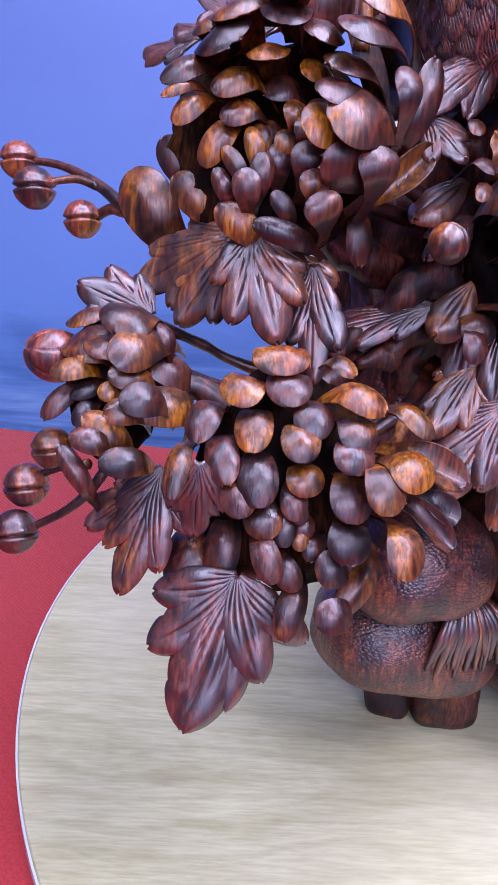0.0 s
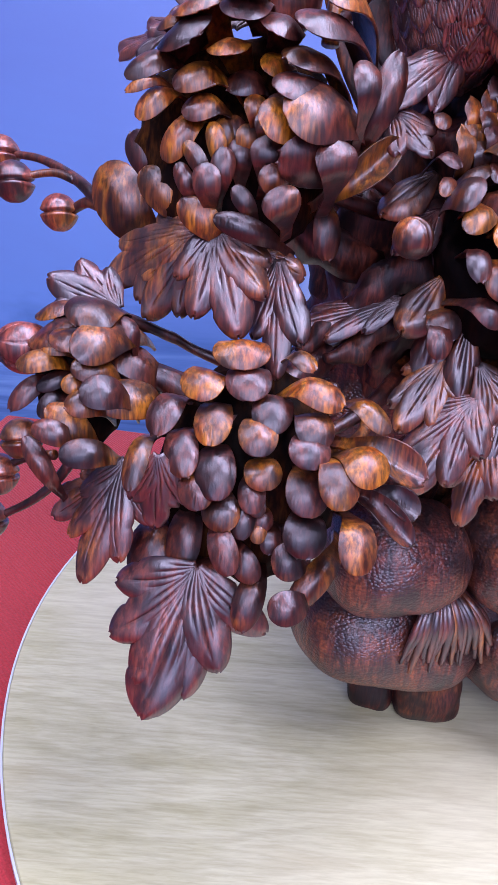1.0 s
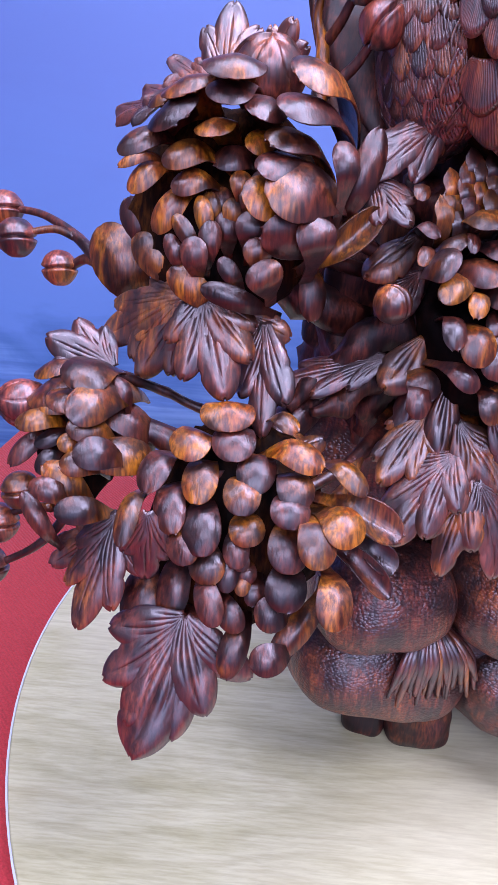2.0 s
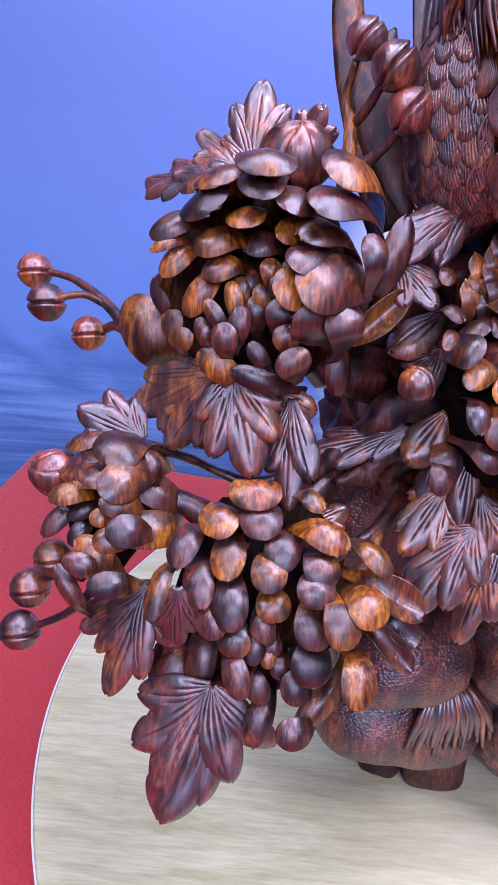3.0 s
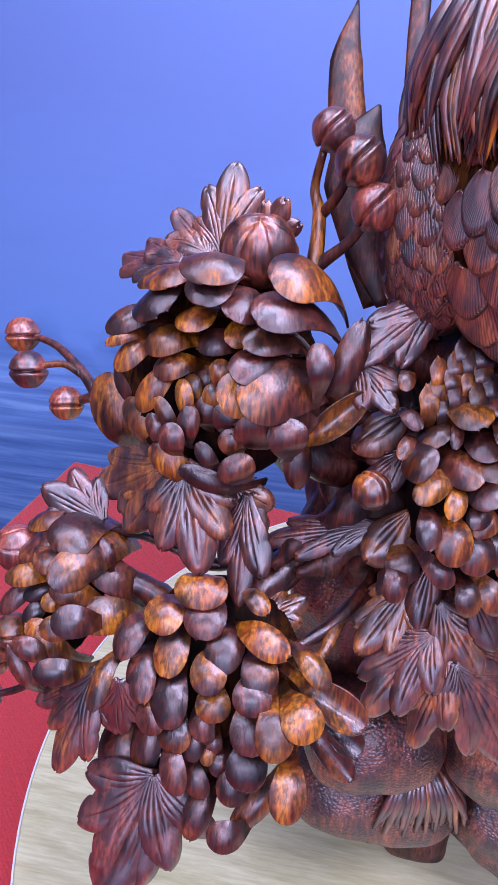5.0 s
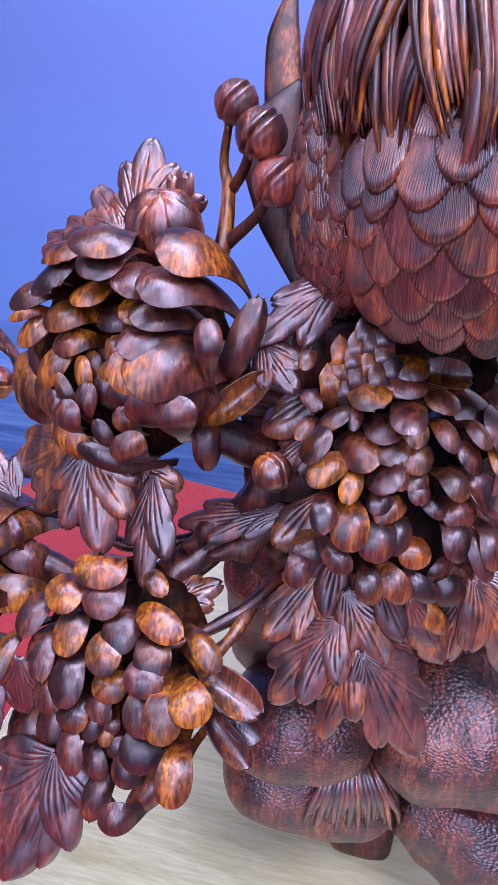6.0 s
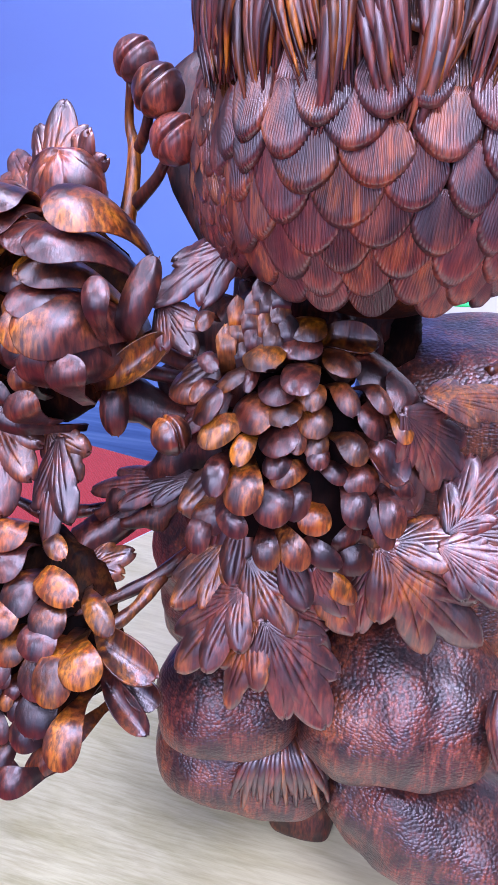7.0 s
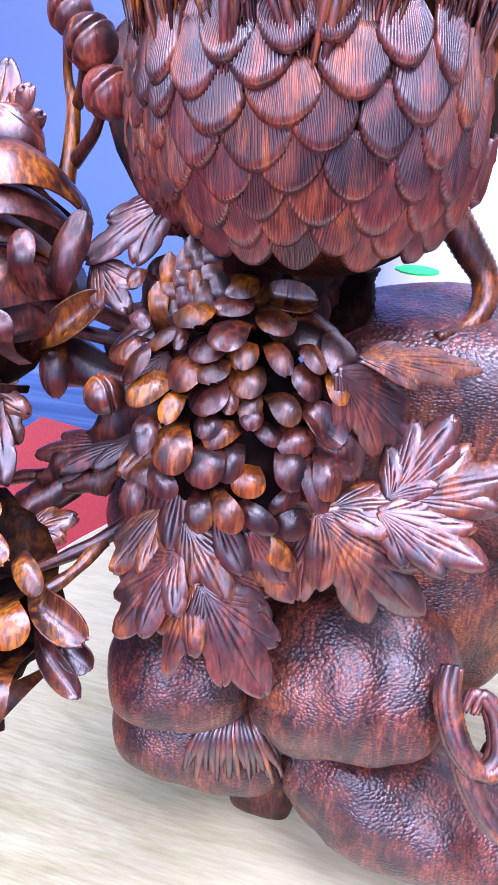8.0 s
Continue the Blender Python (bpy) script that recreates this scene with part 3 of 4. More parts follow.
petal(b, "spoon", (-0.006, 0.455, 0.405), (-41, 13, -178), 0.0399, 0.0255)
petal(b, "spoon", (0.019, 0.444, 0.396), (-45, 7, -179), 0.0407, 0.0299)
petal(b, "spoon", (0.052, 0.448, 0.394), (-45, 9, -167), 0.0243, 0.0276)
petal(b, "spoon", (0.006, 0.439, 0.383), (-45, 16, -174), 0.0290, 0.0252)
petal(b, "spoon", (0.087, 0.467, 0.448), (-22, 30, -119), 0.0364, 0.0257)
petal(b, "spoon", (0.085, 0.454, 0.428), (-40, 4, -164), 0.0299, 0.0286)
petal(b, "spoon", (0.082, 0.442, 0.417), (-42, -4, -175), 0.0263, 0.0299)
petal(b, "spoon", (0.083, 0.436, 0.389), (-46, -5, -174), 0.0352, 0.0319)
petal(b, "spoon", (0.083, 0.424, 0.362), (-50, -8, -177), 0.0325, 0.0319)
petal(b, "spoon", (0.102, 0.424, 0.404), (-45, -2, -170), 0.0365, 0.0295)
petal(b, "spoon", (0.12, 0.432, 0.413), (-40, 17, -147), 0.0293, 0.0318)
petal(b, "spoon", (0.116, 0.403, 0.369), (-48, -5, -173), 0.0358, 0.0274)
petal(b, "spoon", (0.024, 0.438, 0.367), (-50, 14, -173), 0.0278, 0.0278)
petal(b, "spoon", (0.028, 0.421, 0.346), (-51, 17, -169), 0.0337, 0.0213)
petal(b, "spoon", (0.04, 0.438, 0.362), (-52, -4, 177), 0.0285, 0.0177)
petal(b, "spoon", (0.073, 0.421, 0.341), (-15, -52, 116), 0.0234, 0.0277)
petal(b, "spoon", (0.047, 0.418, 0.306), (-55, -13, 173), 0.0417, 0.0229)
petal(b, "spoon", (0.073, 0.395, 0.322), (-15, -51, 115), 0.0255, 0.0247)
petal(b, "spoon", (-0.036, 0.448, 0.398), (-43, 1, 167), 0.0433, 0.0182)
petal(b, "spoon", (0.011, 0.432, 0.316), (-56, 7, 179), 0.0179, 0.0316)
petal(b, "spoon", (0.075, 0.493, 0.461), (-26, 20, -135), 0.0229, 0.0168)
petal(b, "spoon", (0.123, 0.459, 0.438), (-34, 20, -138), 0.0330, 0.0190)
petal(b, "spoon", (0.043, 0.429, 0.33), (-51, 28, -158), 0.0287, 0.0208)
petal(b, "spoon", (0.045, 0.443, 0.379), (-49, 3, -175), 0.0264, 0.0204)
petal(b, "spoon", (-0.029, 0.448, 0.319), (-53, 8, 171), 0.0548, 0.0355)
petal(b, "spoon", (-0.003, 0.448, 0.335), (-54, 2, 169), 0.0478, 0.0273)
petal(b, "spoon", (0.066, 0.457, 0.339), (-57, -1, -170), 0.0162, 0.0154)
petal(b, "spoon", (0.054, 0.442, 0.36), (-53, 2, -174), 0.0157, 0.0148)
petal(b, "spoon", (0.06, 0.435, 0.347), (-53, -15, 175), 0.0185, 0.0148)
petal(b, "spoon", (0.049, 0.441, 0.371), (-51, 3, -175), 0.0148, 0.0136)
petal(b, "spoon", (0.051, 0.437, 0.353), (-54, -6, 180), 0.0166, 0.0128)
petal(b, "spoon", (0.092, 0.422, 0.325), (-44, -35, 160), 0.0508, 0.0225)
petal(b, "boat", (0.142, 0.462, 0.399), (-38, 35, -123), 0.0454, 0.0275)
petal(b, "boat", (0.142, 0.453, 0.359), (-50, 28, -138), 0.0463, 0.0195)
petal(b, "boat", (0.151, 0.462, 0.367), (-45, 34, -128), 0.0281, 0.0218)
c = flower((-0.0892, 0.5281, 0.4215), (61.2, -2.5, 5.4), (0.0329, 0.0573, 0.02))
cup(c, (-0.111, 0.538, 0.474), 0.0229, 0.0329)
cup(c, (-0.076, 0.511, 0.482), 0.0306, 0.0388)
cup(c, (-0.104, 0.518, 0.465), 0.0334, 0.0481)
cup(c, (-0.087, 0.503, 0.465), 0.0292, 0.0368)
cup(c, (-0.066, 0.493, 0.467), 0.0451, 0.0329)
petal(c, "spoon", (-0.049, 0.517, 0.469), (37, -7, 40), 0.0205, 0.0125)
petal(c, "spoon", (-0.113, 0.497, 0.447), (-13, -40, 111), 0.0316, 0.0193)
petal(c, "spoon", (-0.101, 0.505, 0.453), (-2, -38, 98), 0.0223, 0.0111)
petal(c, "spoon", (-0.07, 0.487, 0.447), (15, -43, 88), 0.0314, 0.0229)
petal(c, "spoon", (-0.123, 0.495, 0.423), (-42, -26, 149), 0.0347, 0.0180)
petal(c, "spoon", (-0.102, 0.497, 0.432), (-28, -40, 132), 0.0273, 0.0147)
petal(c, "spoon", (-0.103, 0.486, 0.418), (-48, -25, 163), 0.0239, 0.0163)
petal(c, "spoon", (-0.059, 0.462, 0.441), (5, -48, 102), 0.0306, 0.0265)
petal(c, "spoon", (-0.073, 0.462, 0.431), (3, -50, 101), 0.0238, 0.0207)
petal(c, "spoon", (-0.084, 0.484, 0.436), (-19, -45, 130), 0.0176, 0.0162)
petal(c, "spoon", (-0.094, 0.456, 0.411), (24, -48, 69), 0.0282, 0.0188)
petal(c, "spoon", (-0.07, 0.447, 0.401), (4, -53, 101), 0.0330, 0.0225)
petal(c, "spoon", (-0.085, 0.466, 0.415), (41, -37, 46), 0.0368, 0.0232)
petal(c, "spoon", (-0.106, 0.458, 0.388), (51, -25, 26), 0.0383, 0.0161)
petal(c, "spoon", (-0.045, 0.488, 0.426), (10, -49, 104), 0.0495, 0.0319)
petal(c, "spoon", (-0.045, 0.516, 0.444), (33, -29, 72), 0.0450, 0.0306)
d = flower((0.229, 0.5862, 0.5048), (59.1, -0.9, 17.3), (0.056, 0.070, 0.0282))
cup(d, (0.208, 0.56, 0.602), 0.0288, 0.0297)
cup(d, (0.231, 0.57, 0.606), 0.0207, 0.0298)
cup(d, (0.236, 0.548, 0.595), 0.0304, 0.0258)
cup(d, (0.22, 0.552, 0.582), 0.0285, 0.0265)
petal(d, "spoon", (0.241, 0.564, 0.575), (-37, -6, -169), 0.0245, 0.0232)
cup(d, (0.185, 0.558, 0.581), 0.0189, 0.0272)
petal(d, "spoon", (0.201, 0.557, 0.584), (-37, -7, 180), 0.0221, 0.0105)
cup(d, (0.206, 0.539, 0.567), 0.0336, 0.0256)
cup(d, (0.227, 0.541, 0.572), 0.0250, 0.0253)
cup(d, (0.224, 0.54, 0.553), 0.0307, 0.0292)
petal(d, "spoon", (0.245, 0.564, 0.557), (-38, -4, -164), 0.0292, 0.0271)
petal(d, "spoon", (0.248, 0.56, 0.539), (-42, -5, -163), 0.0245, 0.0194)
petal(d, "spoon", (0.251, 0.555, 0.532), (-45, -6, -163), 0.0186, 0.0176)
petal(d, "spoon", (0.188, 0.526, 0.558), (-32, -30, 149), 0.0323, 0.0213)
cup(d, (0.177, 0.531, 0.572), 0.0199, 0.0286)
petal(d, "spoon", (0.167, 0.55, 0.574), (-36, -14, 165), 0.0217, 0.0119)
petal(d, "spoon", (0.205, 0.524, 0.548), (-43, -12, 176), 0.0240, 0.0163)
petal(d, "spoon", (0.225, 0.539, 0.53), (-41, -25, 166), 0.0213, 0.0186)
petal(d, "spoon", (0.232, 0.542, 0.522), (-32, -39, 148), 0.0254, 0.0188)
petal(d, "spoon", (0.236, 0.552, 0.545), (-42, -2, -166), 0.0221, 0.0140)
petal(d, "spoon", (0.189, 0.514, 0.53), (-47, -1, -175), 0.0283, 0.0190)
petal(d, "spoon", (0.208, 0.515, 0.52), (-56, 1, -171), 0.0326, 0.0292)
petal(d, "spoon", (0.227, 0.524, 0.505), (-59, -14, -177), 0.0292, 0.0288)
petal(d, "spoon", (0.241, 0.537, 0.502), (-60, -16, -173), 0.0265, 0.0204)
petal(d, "spoon", (0.264, 0.555, 0.521), (-39, 32, -119), 0.0214, 0.0155)
petal(d, "spoon", (0.275, 0.555, 0.543), (-42, 16, -135), 0.0252, 0.0209)
petal(d, "spoon", (0.282, 0.56, 0.516), (-49, 1, -147), 0.0239, 0.0292)
petal(d, "spoon", (0.26, 0.562, 0.49), (-61, -31, -167), 0.0224, 0.0223)
petal(d, "spoon", (0.283, 0.544, 0.501), (-60, 5, -149), 0.0287, 0.0241)
petal(d, "spoon", (0.255, 0.537, 0.489), (-64, -10, -164), 0.0208, 0.0255)
petal(d, "spoon", (0.308, 0.547, 0.498), (-59, -1, -150), 0.0301, 0.0215)
petal(d, "spoon", (0.301, 0.545, 0.491), (-59, 13, -143), 0.0379, 0.0188)
petal(d, "spoon", (0.311, 0.584, 0.504), (-54, 17, -130), 0.0267, 0.0241)
cup(d, (0.285, 0.578, 0.553), 0.0225, 0.0278)
petal(d, "spoon", (0.304, 0.582, 0.551), (-42, -1, -148), 0.0265, 0.0172)
petal(d, "spoon", (0.286, 0.58, 0.571), (-37, 12, -134), 0.0258, 0.0155)
petal(d, "spoon", (0.264, 0.574, 0.571), (-37, 11, -140), 0.0288, 0.0179)
cup(d, (0.258, 0.587, 0.592), 0.0266, 0.0286)
cup(d, (0.286, 0.612, 0.572), 0.0359, 0.0517)
cup(d, (0.307, 0.599, 0.565), 0.0362, 0.0471)
petal(d, "spoon", (0.226, 0.515, 0.471), (-64, 7, -164), 0.0257, 0.0205)
petal(d, "spoon", (0.245, 0.522, 0.47), (-62, 28, -149), 0.0280, 0.0223)
petal(d, "spoon", (0.198, 0.548, 0.442), (-67, 19, -166), 0.0419, 0.0169)
petal(d, "spoon", (0.202, 0.511, 0.495), (-50, 39, -145), 0.0253, 0.0185)
petal(d, "spoon", (0.177, 0.532, 0.478), (-60, 17, -170), 0.0247, 0.0273)
petal(d, "spoon", (0.173, 0.521, 0.47), (-61, -2, -179), 0.0266, 0.0198)
petal(d, "spoon", (0.263, 0.536, 0.461), (-54, 47, -130), 0.0331, 0.0192)
petal(d, "spoon", (0.286, 0.551, 0.451), (31, 62, -28), 0.0271, 0.0246)
petal(d, "spoon", (0.274, 0.545, 0.428), (-60, 39, -136), 0.0413, 0.0199)
petal(d, "spoon", (0.242, 0.542, 0.425), (-68, 19, -155), 0.0418, 0.0226)
petal(d, "spoon", (0.276, 0.557, 0.465), (44, 56, -12), 0.0271, 0.0176)
cup(d, (0.233, 0.581, 0.615), 0.0224, 0.0266)
petal(d, "spoon", (0.169, 0.562, 0.59), (-30, 21, -143), 0.0195, 0.0141)
petal(d, "spoon", (0.162, 0.576, 0.614), (-35, -6, 179), 0.0193, 0.0134)
petal(d, "scale", (0.184, 0.582, 0.621), (48, -4, 14), 0.0201, 0.0159)
petal(d, "scale", (0.195, 0.585, 0.626), (48, -3, 15), 0.0200, 0.0157)
petal(d, "scale", (0.205, 0.586, 0.629), (48, -2, 16), 0.0198, 0.0156)
petal(d, "scale", (0.194, 0.58, 0.618), (48, -3, 15), 0.0200, 0.0157)
petal(d, "scale", (0.206, 0.579, 0.617), (48, -2, 16), 0.0198, 0.0156)
petal(d, "scale", (0.214, 0.582, 0.623), (48, -1, 17), 0.0197, 0.0156)
petal(d, "scale", (0.185, 0.578, 0.61), (48, -4, 14), 0.0201, 0.0160)
petal(d, "scale", (0.198, 0.575, 0.608), (48, -3, 15), 0.0200, 0.0157)
petal(d, "scale", (0.212, 0.571, 0.61), (49, -2, 16), 0.0196, 0.0155)
petal(d, "scale", (0.221, 0.577, 0.615), (48, -1, 17), 0.0197, 0.0155)
petal(d, "scale", (0.179, 0.572, 0.603), (48, -5, 13), 0.0201, 0.0160)
petal(d, "scale", (0.191, 0.574, 0.598), (48, -4, 14), 0.0203, 0.0160)
petal(d, "scale", (0.199, 0.59, 0.635), (48, -2, 16), 0.0198, 0.0157)
petal(d, "scale", (0.213, 0.587, 0.634), (48, -1, 17), 0.0196, 0.0155)
petal(d, "boat", (0.257, 0.62, 0.592), (-14, 42, -83), 0.0378, 0.0248)
petal(d, "boat", (0.297, 0.578, 0.521), (-58, 28, -127), 0.0362, 0.0241)

# leaves
FRONT, LEFT, UP, RIGHT = (0, -0.78, 0.62), (-0.3, -0.7, 0.66), (0, -0.5, 0.85), (0.25, -0.74, 0.62)
leaf((0.0, 0.553, 0.535), (-0.080, 0.569, 0.486), FRONT, 0.062, 2, 0.1)
leaf((0.0, 0.550, 0.530), (-0.045, 0.544, 0.468), FRONT, 0.052, 2, 0.1)
leaf((0.008, 0.548, 0.538), (0.028, 0.499, 0.474), FRONT, 0.066, 2, 0.12)
leaf((0.055, 0.555, 0.512), (0.055, 0.507, 0.441), LEFT, 0.048, 1, 0.08)
leaf((0.043, 0.560, 0.516), (0.068, 0.550, 0.480), FRONT, 0.042, 1)
leaf((0.009, 0.655, 0.662), (0.012, 0.694, 0.727), FRONT, 0.054, 2, -0.05)
leaf((0.0, 0.650, 0.665), (-0.040, 0.695, 0.687), UP, 0.046, 1, 0.02)
leaf((-0.02, 0.645, 0.660), (-0.058, 0.680, 0.664), UP, 0.038, 1, 0.02)
leaf((-0.034, 0.650, 0.657), (-0.084, 0.690, 0.647), UP, 0.046, 2, 0.04)
leaf((0.047, 0.640, 0.682), (0.061, 0.632, 0.718), FRONT, 0.034, 1, 0.02)
leaf((0.010, 0.438, 0.320), (-0.021, 0.385, 0.226), FRONT, 0.102, 3, 0.05)
leaf((-0.046, 0.475, 0.382), (-0.075, 0.432, 0.305), LEFT, 0.060, 2, 0.08)
leaf((-0.020, 0.455, 0.400), (-0.022, 0.446, 0.345), FRONT, 0.044, 1, 0.1)
leaf((-0.055, 0.477, 0.366), (-0.102, 0.470, 0.333), FRONT, 0.036, 2, 0.1)
leaf((-0.063, 0.550, 0.470), (-0.118, 0.560, 0.486), FRONT, 0.056, 2, 0.02)
leaf((0.156, 0.578, 0.480), (0.066, 0.572, 0.457), UP, 0.040, 2, 0.05)
leaf((0.072, 0.530, 0.406), (0.106, 0.555, 0.415), UP, 0.036, 1, 0.05)
leaf((0.150, 0.600, 0.470), (0.085, 0.580, 0.440), UP, 0.036, 1, 0.08)
leaf((0.180, 0.620, 0.660), (0.122, 0.582, 0.617), FRONT, 0.046, 1, 0.04)
leaf((0.125, 0.592, 0.614), (0.156, 0.570, 0.590), FRONT, 0.036, 1, 0.08)
leaf((0.190, 0.556, 0.448), (0.152, 0.520, 0.400), LEFT, 0.048, 2, 0.1)
leaf((0.209, 0.528, 0.424), (0.160, 0.496, 0.361), LEFT, 0.062, 2, 0.1)
leaf((0.208, 0.539, 0.446), (0.247, 0.517, 0.399), FRONT, 0.050, 1, 0.1)
leaf((0.222, 0.522, 0.406), (0.201, 0.492, 0.335), LEFT, 0.044, 1, 0.1)
leaf((0.226, 0.520, 0.406), (0.283, 0.503, 0.327), RIGHT, 0.066, 2, 0.1)
leaf((0.235, 0.530, 0.422), (0.272, 0.542, 0.359), RIGHT, 0.044, 1, 0.06)
leaf((0.253, 0.545, 0.446), (0.289, 0.551, 0.383), RIGHT, 0.028, 0, 0.06)
leaf((0.231, 0.540, 0.457), (0.254, 0.530, 0.416), RIGHT, 0.024, 0, 0.06)
leaf((0.243, 0.548, 0.450), (0.280, 0.548, 0.400), RIGHT, 0.026, 0, 0.06)
leaf((0.298, 0.567, 0.456), (0.383, 0.561, 0.380), FRONT, 0.076, 2, 0.08)
leaf((0.296, 0.566, 0.452), (0.292, 0.553, 0.379), FRONT, 0.044, 1, 0.08)
leaf((0.298, 0.566, 0.452), (0.326, 0.559, 0.396), FRONT, 0.042, 1, 0.08)
leaf((0.305, 0.571, 0.455), (0.360, 0.588, 0.464), UP, 0.044, 1, 0.08)
leaf((0.340, 0.577, 0.458), (0.420, 0.573, 0.434), FRONT, 0.056, 2, 0.06)
leaf((0.346, 0.588, 0.463), (0.381, 0.622, 0.520), FRONT, 0.050, 2, 0.05)
leaf((0.350, 0.590, 0.463), (0.430, 0.610, 0.490), FRONT, 0.060, 2, 0.05)
leaf((0.300, 0.585, 0.560), (0.358, 0.620, 0.490), RIGHT, 0.056, 2, 0.1)
leaf((0.312, 0.600, 0.562), (0.395, 0.664, 0.543), UP, 0.040, 2, 0.06)

leaf((0.185, 0.570, 0.480), (0.168, 0.545, 0.425), LEFT, 0.030, 0, 0.1)
leaf((0.180, 0.575, 0.500), (0.150, 0.555, 0.465), LEFT, 0.030, 0, 0.1)
leaf((0.200, 0.555, 0.470), (0.196, 0.530, 0.420), FRONT, 0.026, 0, 0.1)
leaf((0.175, 0.600, 0.545), (0.140, 0.575, 0.520), UP, 0.036, 1, 0.1)
leaf((0.170, 0.610, 0.570), (0.130, 0.590, 0.545), UP, 0.032, 0, 0.1)
leaf((0.285, 0.590, 0.530), (0.322, 0.585, 0.480), RIGHT, 0.034, 0, 0.1)
leaf((0.280, 0.600, 0.500), (0.330, 0.600, 0.510), RIGHT, 0.034, 1, 0.1)
leaf((0.270, 0.580, 0.450), (0.305, 0.580, 0.410), RIGHT, 0.034, 1, 0.1)

BREAST = Vector((0.266, 0.6804, 0.7434)), (0.1195, 0.1573, 0.1447)
# buds and seed pods with their stalks
pod((0.147, 0.545, 0.536), 0.0145, (0.7, 0.7, 0.1))
bud((0.044, 0.622, 0.682), (22, 0, 10), (0.0285, 0.027, 0.030))
bud((-0.133, 0.535, 0.440), (0, -70, 25), (0.020, 0.020, 0.024))
pod((-0.197, 0.706, 0.557), 0.0165, (0.06, 0.3, 0.95))
pod((-0.175, 0.667, 0.540), 0.0175, (0.06, 0.3, 0.95))
pod((-0.132, 0.648, 0.520), 0.0155, (0.06, 0.3, 0.95))
stem("stalk", [(-0.188, 0.705, 0.558), (-0.155, 0.69, 0.556), (-0.118, 0.66, 0.545), (-0.09, 0.63, 0.53)], [0.0032, 0.0036, 0.005, 0.006])
stem("stalk", [(-0.165, 0.667, 0.545), (-0.14, 0.668, 0.549), (-0.12, 0.66, 0.545)], [0.003, 0.0034, 0.004])
stem("stalk", [(-0.122, 0.648, 0.522), (-0.108, 0.645, 0.53), (-0.095, 0.635, 0.53)], [0.004, 0.0045, 0.005])
pod((-0.130, 0.500, 0.381), 0.0155, (0.06, 0.3, 0.95))
pod((-0.150, 0.495, 0.352), 0.0165, (0.06, 0.3, 0.95))
pod((-0.155, 0.476, 0.323), 0.0165, (0.06, 0.3, 0.95))
stem("stalk", [(-0.145, 0.478, 0.325), (-0.115, 0.475, 0.345), (-0.095, 0.48, 0.365), (-0.08, 0.49, 0.39)], [0.003, 0.0034, 0.004, 0.005])
stem("stalk", [(-0.14, 0.498, 0.36), (-0.12, 0.49, 0.372), (-0.1, 0.48, 0.38)], [0.003, 0.0035, 0.004])
pod((0.089, 0.652, 0.764), 0.0155, (0.72, -0.3, -0.6))
pod((0.111, 0.636, 0.747), 0.0180, (0.72, -0.3, -0.6))
pod((0.125, 0.628, 0.718), 0.0175, (0.72, -0.3, -0.6))
stem("stalk", [(0.083, 0.655, 0.75), (0.078, 0.66, 0.722), (0.083, 0.655, 0.705), (0.084, 0.645, 0.68), (0.082, 0.635, 0.655)], [0.003, 0.0035, 0.005, 0.006, 0.007])
stem("stalk", [(0.103, 0.64, 0.735), (0.095, 0.648, 0.718), (0.086, 0.655, 0.705)], [0.0035, 0.004, 0.0045])
stem("stalk", [(0.118, 0.63, 0.705), (0.108, 0.635, 0.69), (0.094, 0.64, 0.676), (0.085, 0.642, 0.668)], [0.0035, 0.0042, 0.005, 0.006])

# trunk and branches that carry the flowers
mass("trunk", (0.168, 0.70, 0.44), (0, 0, 0), (0.076, 0.086, 0.145), WOOD_DULL, lump=0.3, size=0.035, square=2.4, folds=(9, 0.12))
mass("trunk", (0.212, 0.70, 0.575), (0, 0, 0), (0.062, 0.06, 0.075), WOOD_DULL, lump=0.3, size=0.03)
mass("shoulder", (0.158, 0.675, 0.325), (0, 0, 0), (0.074, 0.066, 0.125), WOOD_SKIN, lump=0.12, size=0.05, square=2.4)
stem("branch", [(0.16, 0.62, 0.46), (0.11, 0.60, 0.44), (0.07, 0.56, 0.42), (0.05, 0.52, 0.40)], [0.022, 0.018, 0.014, 0.012], lump=0.5)
stem("branch", [(0.17, 0.62, 0.42), (0.145, 0.56, 0.41), (0.11, 0.52, 0.4), (0.08, 0.5, 0.39)], [0.009, 0.006, 0.005, 0.005], lump=0.4)
stem("branch", [(0.135, 0.545, 0.405), (0.126, 0.515, 0.397), (0.112, 0.49, 0.392)], [0.006, 0.005, 0.005], lump=0.4)
stem("branch", [(-0.065, 0.55, 0.465), (-0.03, 0.565, 0.447), (-0.002, 0.57, 0.432), (0.03, 0.57, 0.425), (0.09, 0.6, 0.43)], [0.005, 0.004, 0.0036, 0.005, 0.008], lump=0.6)
stem("branch", [(-0.04, 0.53, 0.42), (0.0, 0.54, 0.41), (0.04, 0.54, 0.41)], [0.004, 0.0036, 0.005], lump=0.6)
stem("branch", [(0.06, 0.58, 0.60), (0.11, 0.60, 0.575), (0.15, 0.62, 0.55), (0.18, 0.64, 0.53)], [0.012, 0.007, 0.006, 0.008])
stem("branch", [(0.05, 0.59, 0.57), (0.10, 0.61, 0.55), (0.16, 0.64, 0.53)], [0.011, 0.006, 0.007])
stem("branch", [(-0.06, 0.53, 0.43), (-0.02, 0.53, 0.42), (0.03, 0.51, 0.4)], [0.014, 0.011, 0.012], lump=0.4)
